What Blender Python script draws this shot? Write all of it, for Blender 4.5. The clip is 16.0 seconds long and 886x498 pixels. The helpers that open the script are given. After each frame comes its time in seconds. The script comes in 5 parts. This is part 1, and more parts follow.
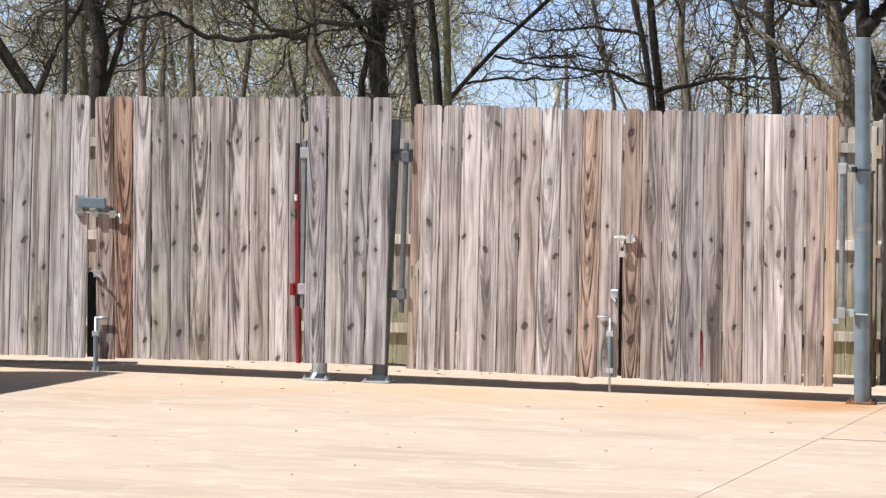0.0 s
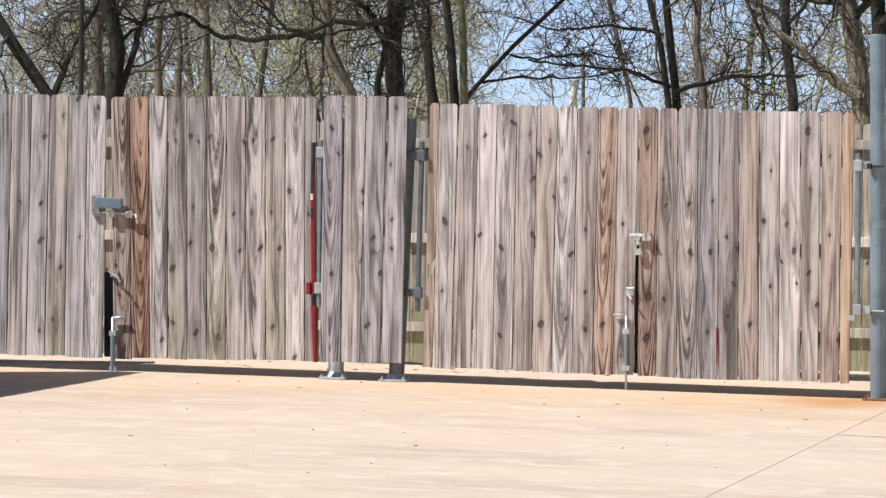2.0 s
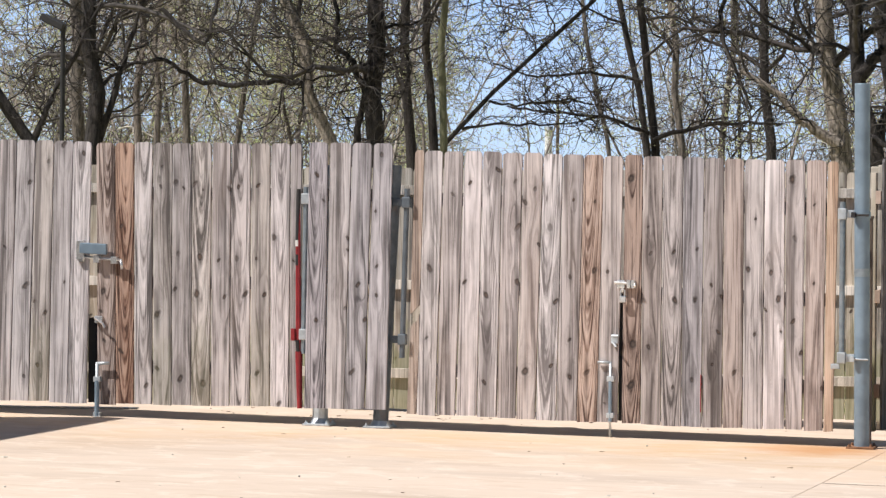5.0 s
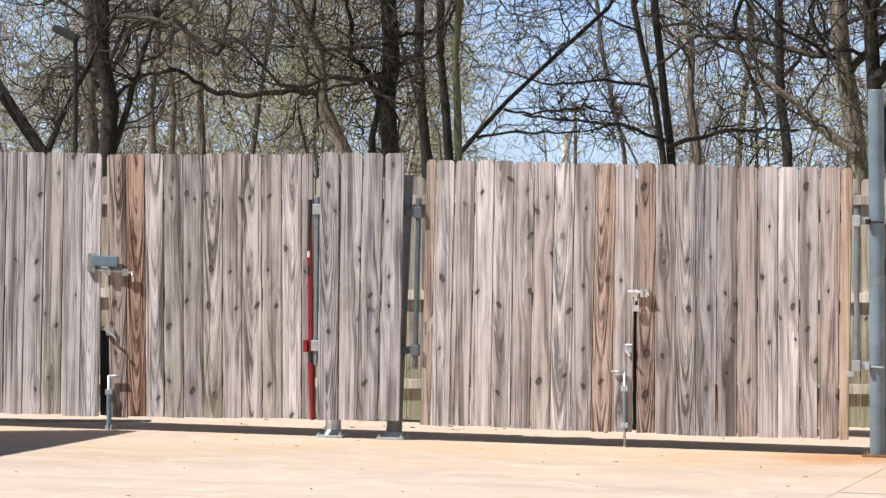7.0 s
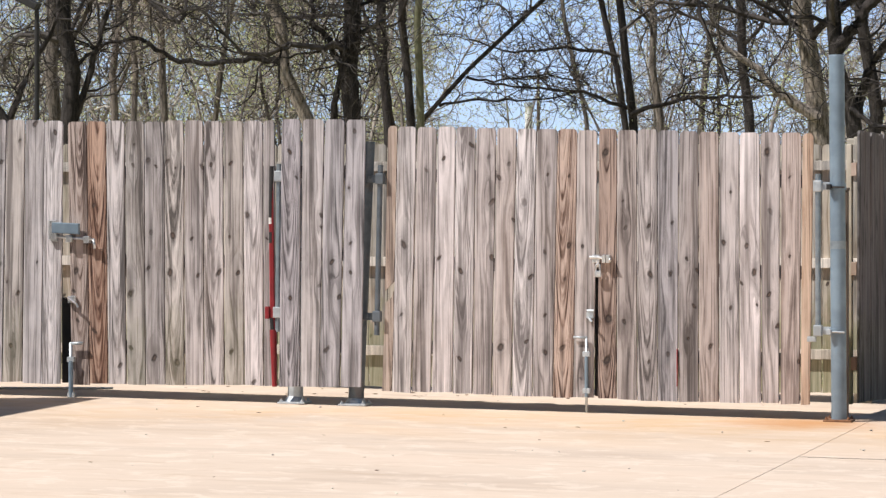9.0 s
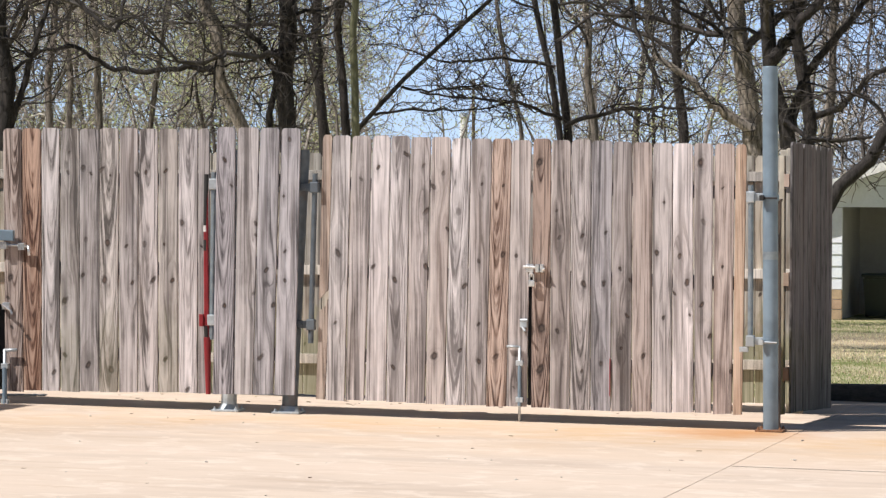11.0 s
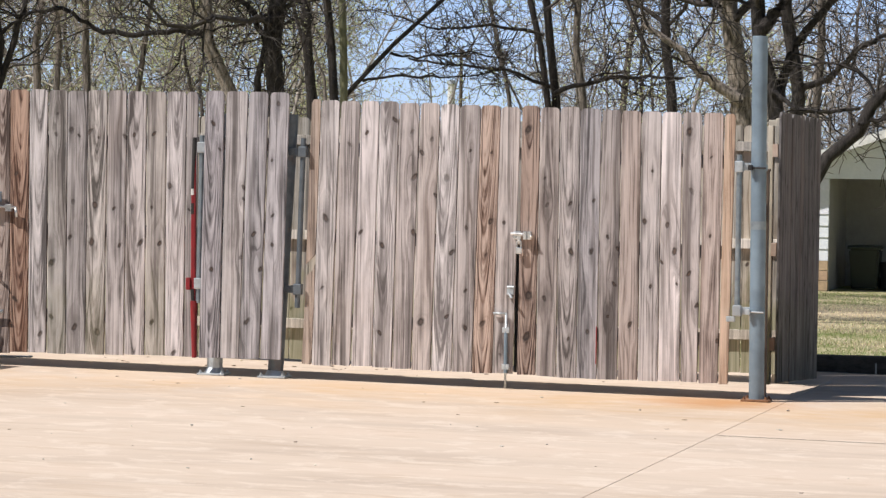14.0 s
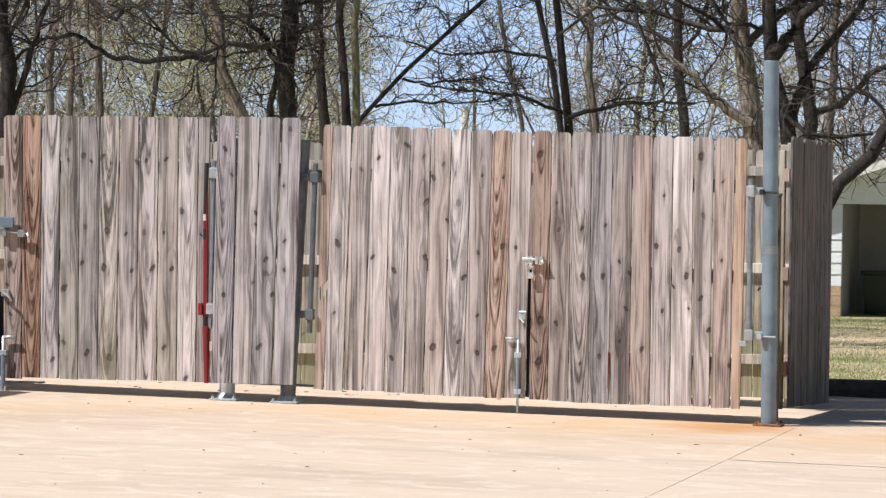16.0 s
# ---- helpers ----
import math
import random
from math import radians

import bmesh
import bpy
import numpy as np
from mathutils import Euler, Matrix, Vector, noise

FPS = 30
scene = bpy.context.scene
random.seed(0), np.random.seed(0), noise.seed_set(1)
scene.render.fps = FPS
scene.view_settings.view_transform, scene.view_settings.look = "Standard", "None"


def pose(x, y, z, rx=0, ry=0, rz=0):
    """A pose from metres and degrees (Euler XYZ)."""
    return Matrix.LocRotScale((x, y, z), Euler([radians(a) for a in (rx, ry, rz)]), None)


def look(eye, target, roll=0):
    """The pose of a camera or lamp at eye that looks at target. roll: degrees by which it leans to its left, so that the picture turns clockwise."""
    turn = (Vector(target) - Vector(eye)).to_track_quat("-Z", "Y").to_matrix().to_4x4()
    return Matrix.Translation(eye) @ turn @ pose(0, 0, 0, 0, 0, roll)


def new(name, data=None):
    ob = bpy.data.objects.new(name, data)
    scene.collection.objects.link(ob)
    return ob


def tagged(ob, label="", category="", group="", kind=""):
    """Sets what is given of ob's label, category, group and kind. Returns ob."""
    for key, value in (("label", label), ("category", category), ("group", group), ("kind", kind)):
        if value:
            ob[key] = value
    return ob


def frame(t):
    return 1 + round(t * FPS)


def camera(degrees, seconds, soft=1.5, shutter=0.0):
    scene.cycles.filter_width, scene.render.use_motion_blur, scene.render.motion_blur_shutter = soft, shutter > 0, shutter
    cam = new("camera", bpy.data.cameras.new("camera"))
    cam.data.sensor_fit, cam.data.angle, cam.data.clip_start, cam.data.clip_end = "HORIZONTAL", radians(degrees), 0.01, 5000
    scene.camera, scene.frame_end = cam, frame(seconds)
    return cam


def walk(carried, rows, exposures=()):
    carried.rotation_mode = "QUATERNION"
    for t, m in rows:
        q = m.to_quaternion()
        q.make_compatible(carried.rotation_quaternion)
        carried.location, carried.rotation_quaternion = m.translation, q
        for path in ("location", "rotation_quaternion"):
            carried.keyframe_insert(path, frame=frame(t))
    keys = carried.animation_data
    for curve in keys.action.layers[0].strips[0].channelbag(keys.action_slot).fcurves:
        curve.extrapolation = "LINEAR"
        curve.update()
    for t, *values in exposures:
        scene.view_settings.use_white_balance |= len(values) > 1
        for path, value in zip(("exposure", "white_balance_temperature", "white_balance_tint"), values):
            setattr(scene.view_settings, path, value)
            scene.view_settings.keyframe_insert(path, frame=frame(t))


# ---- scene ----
# ================= camera =================
cam = camera(12.78, 16.0, soft=1.35)
walk(cam, [
    (0.0, pose(6.580, -26.392, 1.700, 88.399, -0.450, 14.013)),
    (0.5, pose(6.598, -26.411, 1.696, 88.650, -1.001, 13.219)),
    (1.0, pose(6.609, -26.413, 1.696, 88.761, -0.904, 12.785)),
    (1.5, pose(6.599, -26.428, 1.701, 88.522, -0.293, 13.935)),
    (2.0, pose(6.602, -26.424, 1.694, 88.392, -0.185, 14.266)),
    (2.5, pose(6.582, -26.431, 1.688, 88.165, -1.009, 14.051)),
    (3.0, pose(6.602, -26.474, 1.704, 88.548, -1.168, 13.655)),
    (3.5, pose(6.620, -26.487, 1.689, 88.104, -0.364, 13.297)),
    (4.0, pose(6.580, -26.459, 1.684, 87.542, -0.423, 13.524)),
    (4.5, pose(6.543, -26.436, 1.694, 88.165, -0.538, 13.986)),
    (5.0, pose(6.528, -26.481, 1.707, 89.047, -0.408, 13.870)),
    (5.2, pose(6.521, -26.453, 1.691, 89.086, -0.350, 13.685)),
    (7.3, pose(6.553, -26.338, 1.719, 89.164, 0.019, 14.170)),
    (7.5, pose(6.572, -26.356, 1.717, 88.952, 0.008, 13.892)),
    (8.0, pose(6.573, -26.339, 1.717, 88.692, 0.200, 13.559)),
    (8.2, pose(6.550, -26.300, 1.708, 88.574, 0.164, 13.624)),
    (10.3, pose(6.566, -26.426, 1.683, 89.076, 0.009, 13.365)),
    (10.5, pose(6.555, -26.399, 1.676, 89.067, -0.103, 13.184)),
    (11.0, pose(6.574, -26.411, 1.687, 88.871, -0.188, 12.669)),
    (11.5, pose(6.579, -26.398, 1.679, 88.564, -0.179, 12.524)),
    (12.0, pose(6.588, -26.391, 1.680, 88.323, -0.609, 12.640)),
    (12.5, pose(6.562, -26.356, 1.674, 88.414, -0.519, 12.915)),
    (13.0, pose(6.561, -26.378, 1.682, 88.662, -0.292, 12.688)),
    (13.5, pose(6.567, -26.402, 1.681, 88.551, -0.493, 12.286)),
    (14.0, pose(6.558, -26.400, 1.678, 88.401, -0.858, 12.476)),
    (14.5, pose(6.559, -26.374, 1.673, 88.495, -0.907, 12.355)),
    (15.0, pose(6.568, -26.397, 1.677, 88.644, -0.926, 12.169)),
    (15.5, pose(6.577, -26.406, 1.677, 88.784, -0.854, 12.050)),
    (16.0, pose(6.575, -26.413, 1.669, 88.781, -0.763, 12.675)),
], exposures=[(0.0, 0.30), (0.5, 0.26), (2.5, 0.22), (4.0, 0.07), (5.0, 0.30), (8.0, 0.27), (11.0, 0.25), (12.5, 0.09), (14.5, 0.18), (16.0, 0.23)])

# ================= world and sun =================
SUN_DIR = Vector((-0.481, -0.343, 0.807))
world = bpy.data.worlds.new("sky")
scene.world = world
world.use_nodes = True
wn = world.node_tree.nodes
sky = wn.new("ShaderNodeTexSky")
sky.sky_type = "NISHITA"
sky.sun_disc = False
sky.sun_elevation = radians(53.8)
sky.sun_rotation = radians(234.5)
sky.dust_density = 0.4
sky.ozone_density = 2.0
wn["Background"].inputs["Strength"].default_value = 0.05
world.node_tree.links.new(sky.outputs["Color"], wn["Background"].inputs["Color"])

sun_data = bpy.data.lights.new("sun", "SUN")
sun_data.energy = 5.0
sun_data.angle = radians(0.53)
sun_data.color = (1.0, 0.955, 0.91)
sun = new("sun", sun_data)
sun.matrix_world = look(SUN_DIR * 60, (0, 0, 0))


# ================= node helpers =================
def material(name):
    m = bpy.data.materials.new(name)
    m.use_nodes = True
    t = m.node_tree
    return m, t, t.nodes["Principled BSDF"]


def node(t, kind, **values):
    n = t.nodes.new(kind)
    for key, value in values.items():
        if key in n.inputs:
            n.inputs[key].default_value = value
    return n


def join(t, a, b):
    t.links.new(a, b)


def calc(t, op, a, b=None, c=None, clamp=False):
    n = t.nodes.new("ShaderNodeMath")
    n.operation, n.use_clamp = op, clamp
    for i, v in enumerate((a, b, c)):
        if v is None:
            continue
        if isinstance(v, (int, float)):
            n.inputs[i].default_value = v
        else:
            t.links.new(v, n.inputs[i])
    return n.outputs[0]


def ramp(t, value, stops):
    n = t.nodes.new("ShaderNodeValToRGB")
    e = n.color_ramp.elements
    while len(e) < len(stops):
        e.new(0.5)
    for k, (p, c) in zip(e, stops):
        k.position = p
        k.color = (*c, 1) if len(c) == 3 else c
    t.links.new(value, n.inputs[0])
    return n.outputs[0]


def mix(t, f, a, b, blend="MIX"):
    n = t.nodes.new("ShaderNodeMix")
    n.data_type, n.blend_type = "RGBA", blend
    for i, v in ((0, f), (6, a), (7, b)):
        if isinstance(v, (int, float)):
            n.inputs[i].default_value = v
        elif isinstance(v, tuple):
            n.inputs[i].default_value = (*v, 1)
        else:
            t.links.new(v, n.inputs[i])
    return n.outputs[2]


def scaled(t, vec, s, offset=None):
    n = t.nodes.new("ShaderNodeMapping")
    n.inputs["Scale"].default_value = s
    t.links.new(vec, n.inputs["Vector"])
    if offset is not None:
        t.links.new(offset, n.inputs["Location"])
    return n.outputs[0]


def noise_of(t, vec, scale, detail=4, rough=0.55, distort=0.0):
    n = node(t, "ShaderNodeTexNoise", Scale=scale, Detail=detail, Roughness=rough, Distortion=distort)
    t.links.new(vec, n.inputs["Vector"])
    return n.outputs["Fac"]


def bump(t, b, height, strength, distance):
    n = node(t, "ShaderNodeBump", Strength=strength, Distance=distance)
    t.links.new(height, n.inputs["Height"])
    t.links.new(n.outputs[0], b.inputs["Normal"])


# ================= materials =================
KNOT_SLOTS = ("knot_one", "knot_two", "knot_three", "knot_four", "knot_five")


def wood(name, light, mid, dark, moss=0.0, amber=(0.30, 0.17, 0.09), amber_amount=0.35, streak=1.0, flamed=0.62):
    """Weathered picket: upright grain that bends round knots, grey wash, nail stains."""
    m, t, b = material(name)
    co = t.nodes.new("ShaderNodeTexCoord").outputs["Object"]
    info = t.nodes.new("ShaderNodeObjectInfo")
    r = info.outputs["Random"]
    off = t.nodes.new("ShaderNodeCombineXYZ")
    join(t, calc(t, "MULTIPLY", r, 37.0), off.inputs[0])
    join(t, calc(t, "MULTIPLY", r, 71.0), off.inputs[1])
    join(t, calc(t, "MULTIPLY", r, 53.0), off.inputs[2])
    # knots
    sep = t.nodes.new("ShaderNodeSeparateXYZ")
    join(t, co, sep.inputs[0])
    wob = noise_of(t, scaled(t, co, (38.0, 1.0, 24.0), off.outputs[0]), 1.0, 2, 0.6)
    knot_d, part_round, tail = 9.0, 0.0, 0.0
    for slot in KNOT_SLOTS:
        at = t.nodes.new("ShaderNodeAttribute")
        at.attribute_type, at.attribute_name = "OBJECT", slot
        k = t.nodes.new("ShaderNodeSeparateXYZ")
        join(t, at.outputs["Vector"], k.inputs[0])
        kr = calc(t, "MAXIMUM", k.outputs[2], 0.0005)
        dx = calc(t, "SUBTRACT", sep.outputs[0], k.outputs[0])
        dz = calc(t, "SUBTRACT", sep.outputs[2], k.outputs[1])
        lean = calc(t, "MULTIPLY", calc(t, "SUBTRACT", calc(t, "FRACT", calc(t, "MULTIPLY", k.outputs[1], 61.7)), 0.5), 1.2)
        ex = calc(t, "ADD", dx, calc(t, "MULTIPLY", dz, lean))
        ez = calc(t, "MULTIPLY", dz, 0.72)
        reach = calc(t, "SQRT", calc(t, "ADD", calc(t, "MULTIPLY", ex, ex), calc(t, "MULTIPLY", ez, ez)))
        knot_d = calc(t, "MINIMUM", calc(t, "DIVIDE", reach, kr), knot_d)
        # the grain parts round the knot
        fz = calc(t, "MULTIPLY", dz, 0.30)
        rr = calc(t, "MULTIPLY", calc(t, "MULTIPLY", kr, kr), 4.5)
        far2 = calc(t, "MAXIMUM", calc(t, "ADD", calc(t, "MULTIPLY", dx, dx), calc(t, "MULTIPLY", fz, fz)), rr)
        part_round = calc(t, "ADD", calc(t, "MULTIPLY", dx, calc(t, "DIVIDE", rr, far2)), part_round)
        ta = calc(t, "MULTIPLY", calc(t, "SUBTRACT", 1.0, calc(t, "DIVIDE", calc(t, "ABSOLUTE", dx), calc(t, "MULTIPLY", kr, 0.9)), clamp=True),
                  calc(t, "SUBTRACT", 1.0, calc(t, "DIVIDE", calc(t, "ABSOLUTE", dz), calc(t, "MULTIPLY", kr, 8.0)), clamp=True))
        tail = calc(t, "MAXIMUM", ta, tail)
    knot_d = calc(t, "ADD", knot_d, calc(t, "MULTIPLY", calc(t, "SUBTRACT", wob, 0.5), 1.2))
    # grain coordinate: across the board, bent by the knots and by slow waves
    wave = noise_of(t, scaled(t, co, (3.0, 3.0, 0.55), off.outputs[0]), 1.0, 1, 0.4)
    u = calc(t, "ADD", calc(t, "MULTIPLY", calc(t, "SUBTRACT", sep.outputs[0], part_round), 9.0), calc(t, "MULTIPLY", wave, 0.8))
    gv = t.nodes.new("ShaderNodeCombineXYZ")
    join(t, calc(t, "ADD", u, calc(t, "MULTIPLY", r, 31.0)), gv.inputs[0])
    join(t, calc(t, "MULTIPLY", sep.outputs[2], 0.16), gv.inputs[1])
    join(t, calc(t, "MULTIPLY", r, 17.0), gv.inputs[2])
    g1 = noise_of(t, gv.outputs[0], 2.6, 4, 0.6, 0.1)
    g2 = noise_of(t, gv.outputs[0], 8.0, 3, 0.6, 0.0)
    hair = noise_of(t, scaled(t, co, (240.0, 1.0, 3.0), off.outputs[0]), 1.0, 2, 0.6)
    blotch = noise_of(t, scaled(t, co, (9.0, 1.0, 3.2), off.outputs[0]), 1.0, 4, 0.65)
    grain = calc(t, "ADD", calc(t, "MULTIPLY", g1, 0.42), calc(t, "MULTIPLY", g2, 0.26))
    # flame figure on some of the boards
    fx = calc(t, "MULTIPLY", sep.outputs[0], 21.0)
    arc = calc(t, "SUBTRACT", calc(t, "MULTIPLY", sep.outputs[2], 3.2), calc(t, "MULTIPLY", calc(t, "MULTIPLY", fx, fx), 1.15))
    av2 = t.nodes.new("ShaderNodeCombineXYZ")
    join(t, calc(t, "ADD", calc(t, "MULTIPLY", arc, 1.5), calc(t, "MULTIPLY", r, 57.0)), av2.inputs[0])
    join(t, calc(t, "MULTIPLY", wave, 2.0), av2.inputs[1])
    flame = noise_of(t, av2.outputs[0], 1.7, 2, 0.5)
    fmask = calc(t, "GREATER_THAN", calc(t, "FRACT", calc(t, "MULTIPLY", r, 13.7)), flamed)
    grain = calc(t, "ADD", grain, calc(t, "MULTIPLY", calc(t, "MULTIPLY", calc(t, "SUBTRACT", flame, 0.5), fmask), 0.75 if flamed < 0 else 0.45))
    grain = calc(t, "ADD", grain, calc(t, "ADD", calc(t, "MULTIPLY", hair, 0.10), calc(t, "MULTIPLY", blotch, 0.22)))
    colour = ramp(t, grain, [(0.40, dark), (0.46, mid), (0.515, light), (0.60, tuple(min(1, c * 1.27) for c in light))])
    # dark weather streaks running down the board
    sv = noise_of(t, scaled(t, co, (20.0, 1.0, 0.6), off.outputs[0]), 1.0, 3, 0.5, 0.3)
    st = ramp(t, sv, [(0.52, (0, 0, 0)), (0.66, (1, 1, 1))])
    colour = mix(t, calc(t, "MULTIPLY", st, 0.72 * streak), colour, (0.098, 0.084, 0.08))
    # hairline checks along the grain
    cv = noise_of(t, scaled(t, co, (85.0, 1.0, 1.1), off.outputs[0]), 1.0, 2, 0.55, 0.15)
    ck = ramp(t, cv, [(0.565, (0, 0, 0)), (0.63, (1, 1, 1))])
    colour = mix(t, calc(t, "MULTIPLY", ck, 0.62), colour, tuple(c * 0.8 for c in dark))
    # amber patches where the grey has worn off
    av = noise_of(t, scaled(t, co, (9.0, 1.0, 1.5), off.outputs[0]), 0.8, 3, 0.5)
    am = ramp(t, av, [(0.5, (0, 0, 0)), (0.72, (1, 1, 1))])
    colour = mix(t, calc(t, "MULTIPLY", am, amber_amount), colour, amber)
    # knots: a dark rim, a brown heart, growth rings and grey tails
    core = ramp(t, calc(t, "DIVIDE", knot_d, 4.0), [(0.125, (1, 1, 1)), (0.235, (0, 0, 0))])
    heart = ramp(t, calc(t, "DIVIDE", knot_d, 4.0), [(0.03, (1, 1, 1)), (0.12, (0, 0, 0))])
    halo = ramp(t, calc(t, "DIVIDE", knot_d, 4.0), [(0.16, (1, 1, 1)), (0.62, (0, 0, 0))])
    firm = ramp(t, noise_of(t, scaled(t, co, (6.0, 1.0, 5.0), off.outputs[0]), 1.0, 1, 0.4), [(0.32, (0.5, 0.5, 0.5)), (0.5, (1, 1, 1))])
    rings = calc(t, "ADD", 0.55, calc(t, "MULTIPLY", calc(t, "SINE", calc(t, "MULTIPLY", knot_d, 9.0)), 0.45))
    tail = calc(t, "MULTIPLY", tail, calc(t, "MULTIPLY", calc(t, "ADD", 0.2, g2), 1.25), clamp=True)
    colour = mix(t, tail, colour, tuple(c * 0.9 for c in dark))
    colour = mix(t, calc(t, "MULTIPLY", calc(t, "MULTIPLY", halo, rings), 0.5), colour, tuple(c * 0.62 for c in mid))
    colour = mix(t, calc(t, "MULTIPLY", calc(t, "MULTIPLY", core, firm), 0.92), colour, mix(t, heart, (0.045, 0.034, 0.03), (0.10, 0.07, 0.055)))
    # board to board
    hsv = t.nodes.new("ShaderNodeHueSaturation")
    r2 = calc(t, "FRACT", calc(t, "MULTIPLY", r, 7.13))
    join(t, calc(t, "ADD", 0.66, calc(t, "MULTIPLY", r2, 0.4)), hsv.inputs["Saturation"])
    join(t, calc(t, "ADD", 0.82, calc(t, "MULTIPLY", r, 0.38)), hsv.inputs["Value"])
    join(t, colour, hsv.inputs["Color"])
    colour = hsv.outputs[0]
    if moss:
        mm = noise_of(t, scaled(t, co, (14.0, 1.0, 5.0), off.outputs[0]), 1.0, 4, 0.6)
        low = ramp(t, calc(t, "ADD", sep.outputs[2], calc(t, "MULTIPLY", mm, -0.9)), [(0.0, (1, 1, 1)), (0.16, (0, 0, 0))])
        colour = mix(t, calc(t, "MULTIPLY", low, moss), colour, (0.20, 0.21, 0.10))
    colour = mix(t, 1.0, colour, (1.0, 0.985, 1.01), "MULTIPLY")
    join(t, colour, b.inputs["Base Color"])
    b.inputs["Roughness"].default_value = 0.88
    b.inputs["Specular IOR Level"].default_value = 0.25
    h = calc(t, "SUBTRACT", grain, calc(t, "MULTIPLY", core, 0.4))
    bump(t, b, h, 0.9, 0.008)
    return m


WOOD_GREY = wood("wood_grey", (0.485, 0.445, 0.43), (0.322, 0.29, 0.277), (0.10, 0.088, 0.083), amber=(0.28, 0.22, 0.18), amber_amount=0.3)
WOOD_LIGHT = wood("wood_silver", (0.58, 0.54, 0.53), (0.43, 0.395, 0.385), (0.17, 0.152, 0.148), amber=(0.36, 0.30, 0.26), amber_amount=0.25, streak=0.9)
WOOD_MOSS = wood("wood_grey_mossy", (0.48, 0.445, 0.415), (0.322, 0.292, 0.268), (0.10, 0.09, 0.082), moss=0.18, amber=(0.28, 0.225, 0.175), amber_amount=0.25)
WOOD_COOL = wood("wood_cool_grey", (0.43, 0.41, 0.425), (0.295, 0.28, 0.29), (0.10, 0.094, 0.098), amber=(0.27, 0.235, 0.22), amber_amount=0.2)
WOOD_BROWN = wood("wood_brown", (0.43, 0.34, 0.285), (0.28, 0.20, 0.16), (0.08, 0.05, 0.038), amber=(0.26, 0.155, 0.105), amber_amount=0.3, streak=0.6, flamed=-1.0)
WOOD_RED = wood("wood_red_brown", (0.41, 0.285, 0.215), (0.26, 0.155, 0.11), (0.07, 0.038, 0.028), amber=(0.25, 0.125, 0.075), amber_amount=0.3, streak=0.4, flamed=-1.0)
WOOD_TAN = wood("wood_tan", (0.56, 0.42, 0.31), (0.42, 0.285, 0.195), (0.16, 0.108, 0.075), amber=(0.40, 0.25, 0.145), amber_amount=0.3, streak=0.6, flamed=0.3)
WOOD_PINK = wood("wood_pinkish", (0.475, 0.41, 0.375), (0.325, 0.27, 0.243), (0.11, 0.086, 0.076), amber=(0.29, 0.21, 0.17), amber_amount=0.4, streak=0.75)
WOOD_BACK = wood("wood_back", (0.54, 0.50, 0.41), (0.42, 0.385, 0.30), (0.22, 0.195, 0.145), moss=0.55)
WOOD_RAIL = wood("wood_rail", (0.66, 0.62, 0.54), (0.56, 0.52, 0.44), (0.36, 0.33, 0.27), amber_amount=0.1, streak=0.3)
# grey wood darkened: shade of side fence and gate rails is in the colour
WOOD_SHADED = wood("wood_grey_shaded", (0.175, 0.166, 0.163), (0.12, 0.114, 0.113), (0.052, 0.049, 0.048), moss=0.12, amber_amount=0.1)


def metal(name, base, rough=0.45, metallic=0.7, spots=(0.30, 0.17, 0.09), spot_amount=0.25, scale=14):
    m, t, b = material(name)
    co = t.nodes.new("ShaderNodeTexCoord").outputs["Object"]
    n = noise_of(t, co, scale, 5, 0.6)
    fine = noise_of(t, co, scale * 9, 3, 0.6)
    c = mix(t, ramp(t, n, [(0.38, (0, 0, 0)), (0.62, (1, 1, 1))]), tuple(v * 0.84 for v in base), tuple(min(1, v * 1.1) for v in base))
    c = mix(t, calc(t, "MULTIPLY", ramp(t, noise_of(t, co, scale * 0.45, 5, 0.65), [(0.57, (0, 0, 0)), (0.68, (1, 1, 1))]), spot_amount), c, spots)
    join(t, c, b.inputs["Base Color"])
    b.inputs["Metallic"].default_value = metallic
    join(t, calc(t, "ADD", rough - 0.08, calc(t, "MULTIPLY", fine, 0.2)), b.inputs["Roughness"])
    bump(t, b, fine, 0.12, 0.002)
    return m


GALV = metal("galvanised_steel", (0.50, 0.54, 0.57), 0.42, 0.5, spot_amount=0.12)
GALV_BLUE = metal("weathered_galvanised_pipe", (0.225, 0.30, 0.37), 0.42, 0.35, spots=(0.20, 0.23, 0.25), spot_amount=0.4, scale=5)
PIPE = metal("dull_galvanised_tube", (0.30, 0.35, 0.39), 0.4, 0.6, spot_amount=0.1)
STEEL_DARK = metal("dark_grey_steel", (0.15, 0.175, 0.20), 0.5, 0.5, spots=(0.2, 0.12, 0.08), spot_amount=0.3)
CHROME = metal("bright_zinc", (0.80, 0.81, 0.82), 0.28, 0.85, spot_amount=0.1, scale=30)
RUST = metal("rusty_plate", (0.27, 0.14, 0.075), 0.8, 0.2, spots=(0.12, 0.06, 0.035), spot_amount=0.7)
RED = metal("red_paint", (0.24, 0.016, 0.022), 0.42, 0.0, spots=(0.25, 0.03, 0.025), spot_amount=0.4)
WHITE_PAINT = metal("white_paint", (0.76, 0.76, 0.74), 0.5, 0.0, spots=(0.55, 0.5, 0.45), spot_amount=0.3)
BLACK = metal("black_rubber", (0.018, 0.017, 0.018), 0.6, 0.0, spots=(0.05, 0.045, 0.04), spot_amount=0.3)


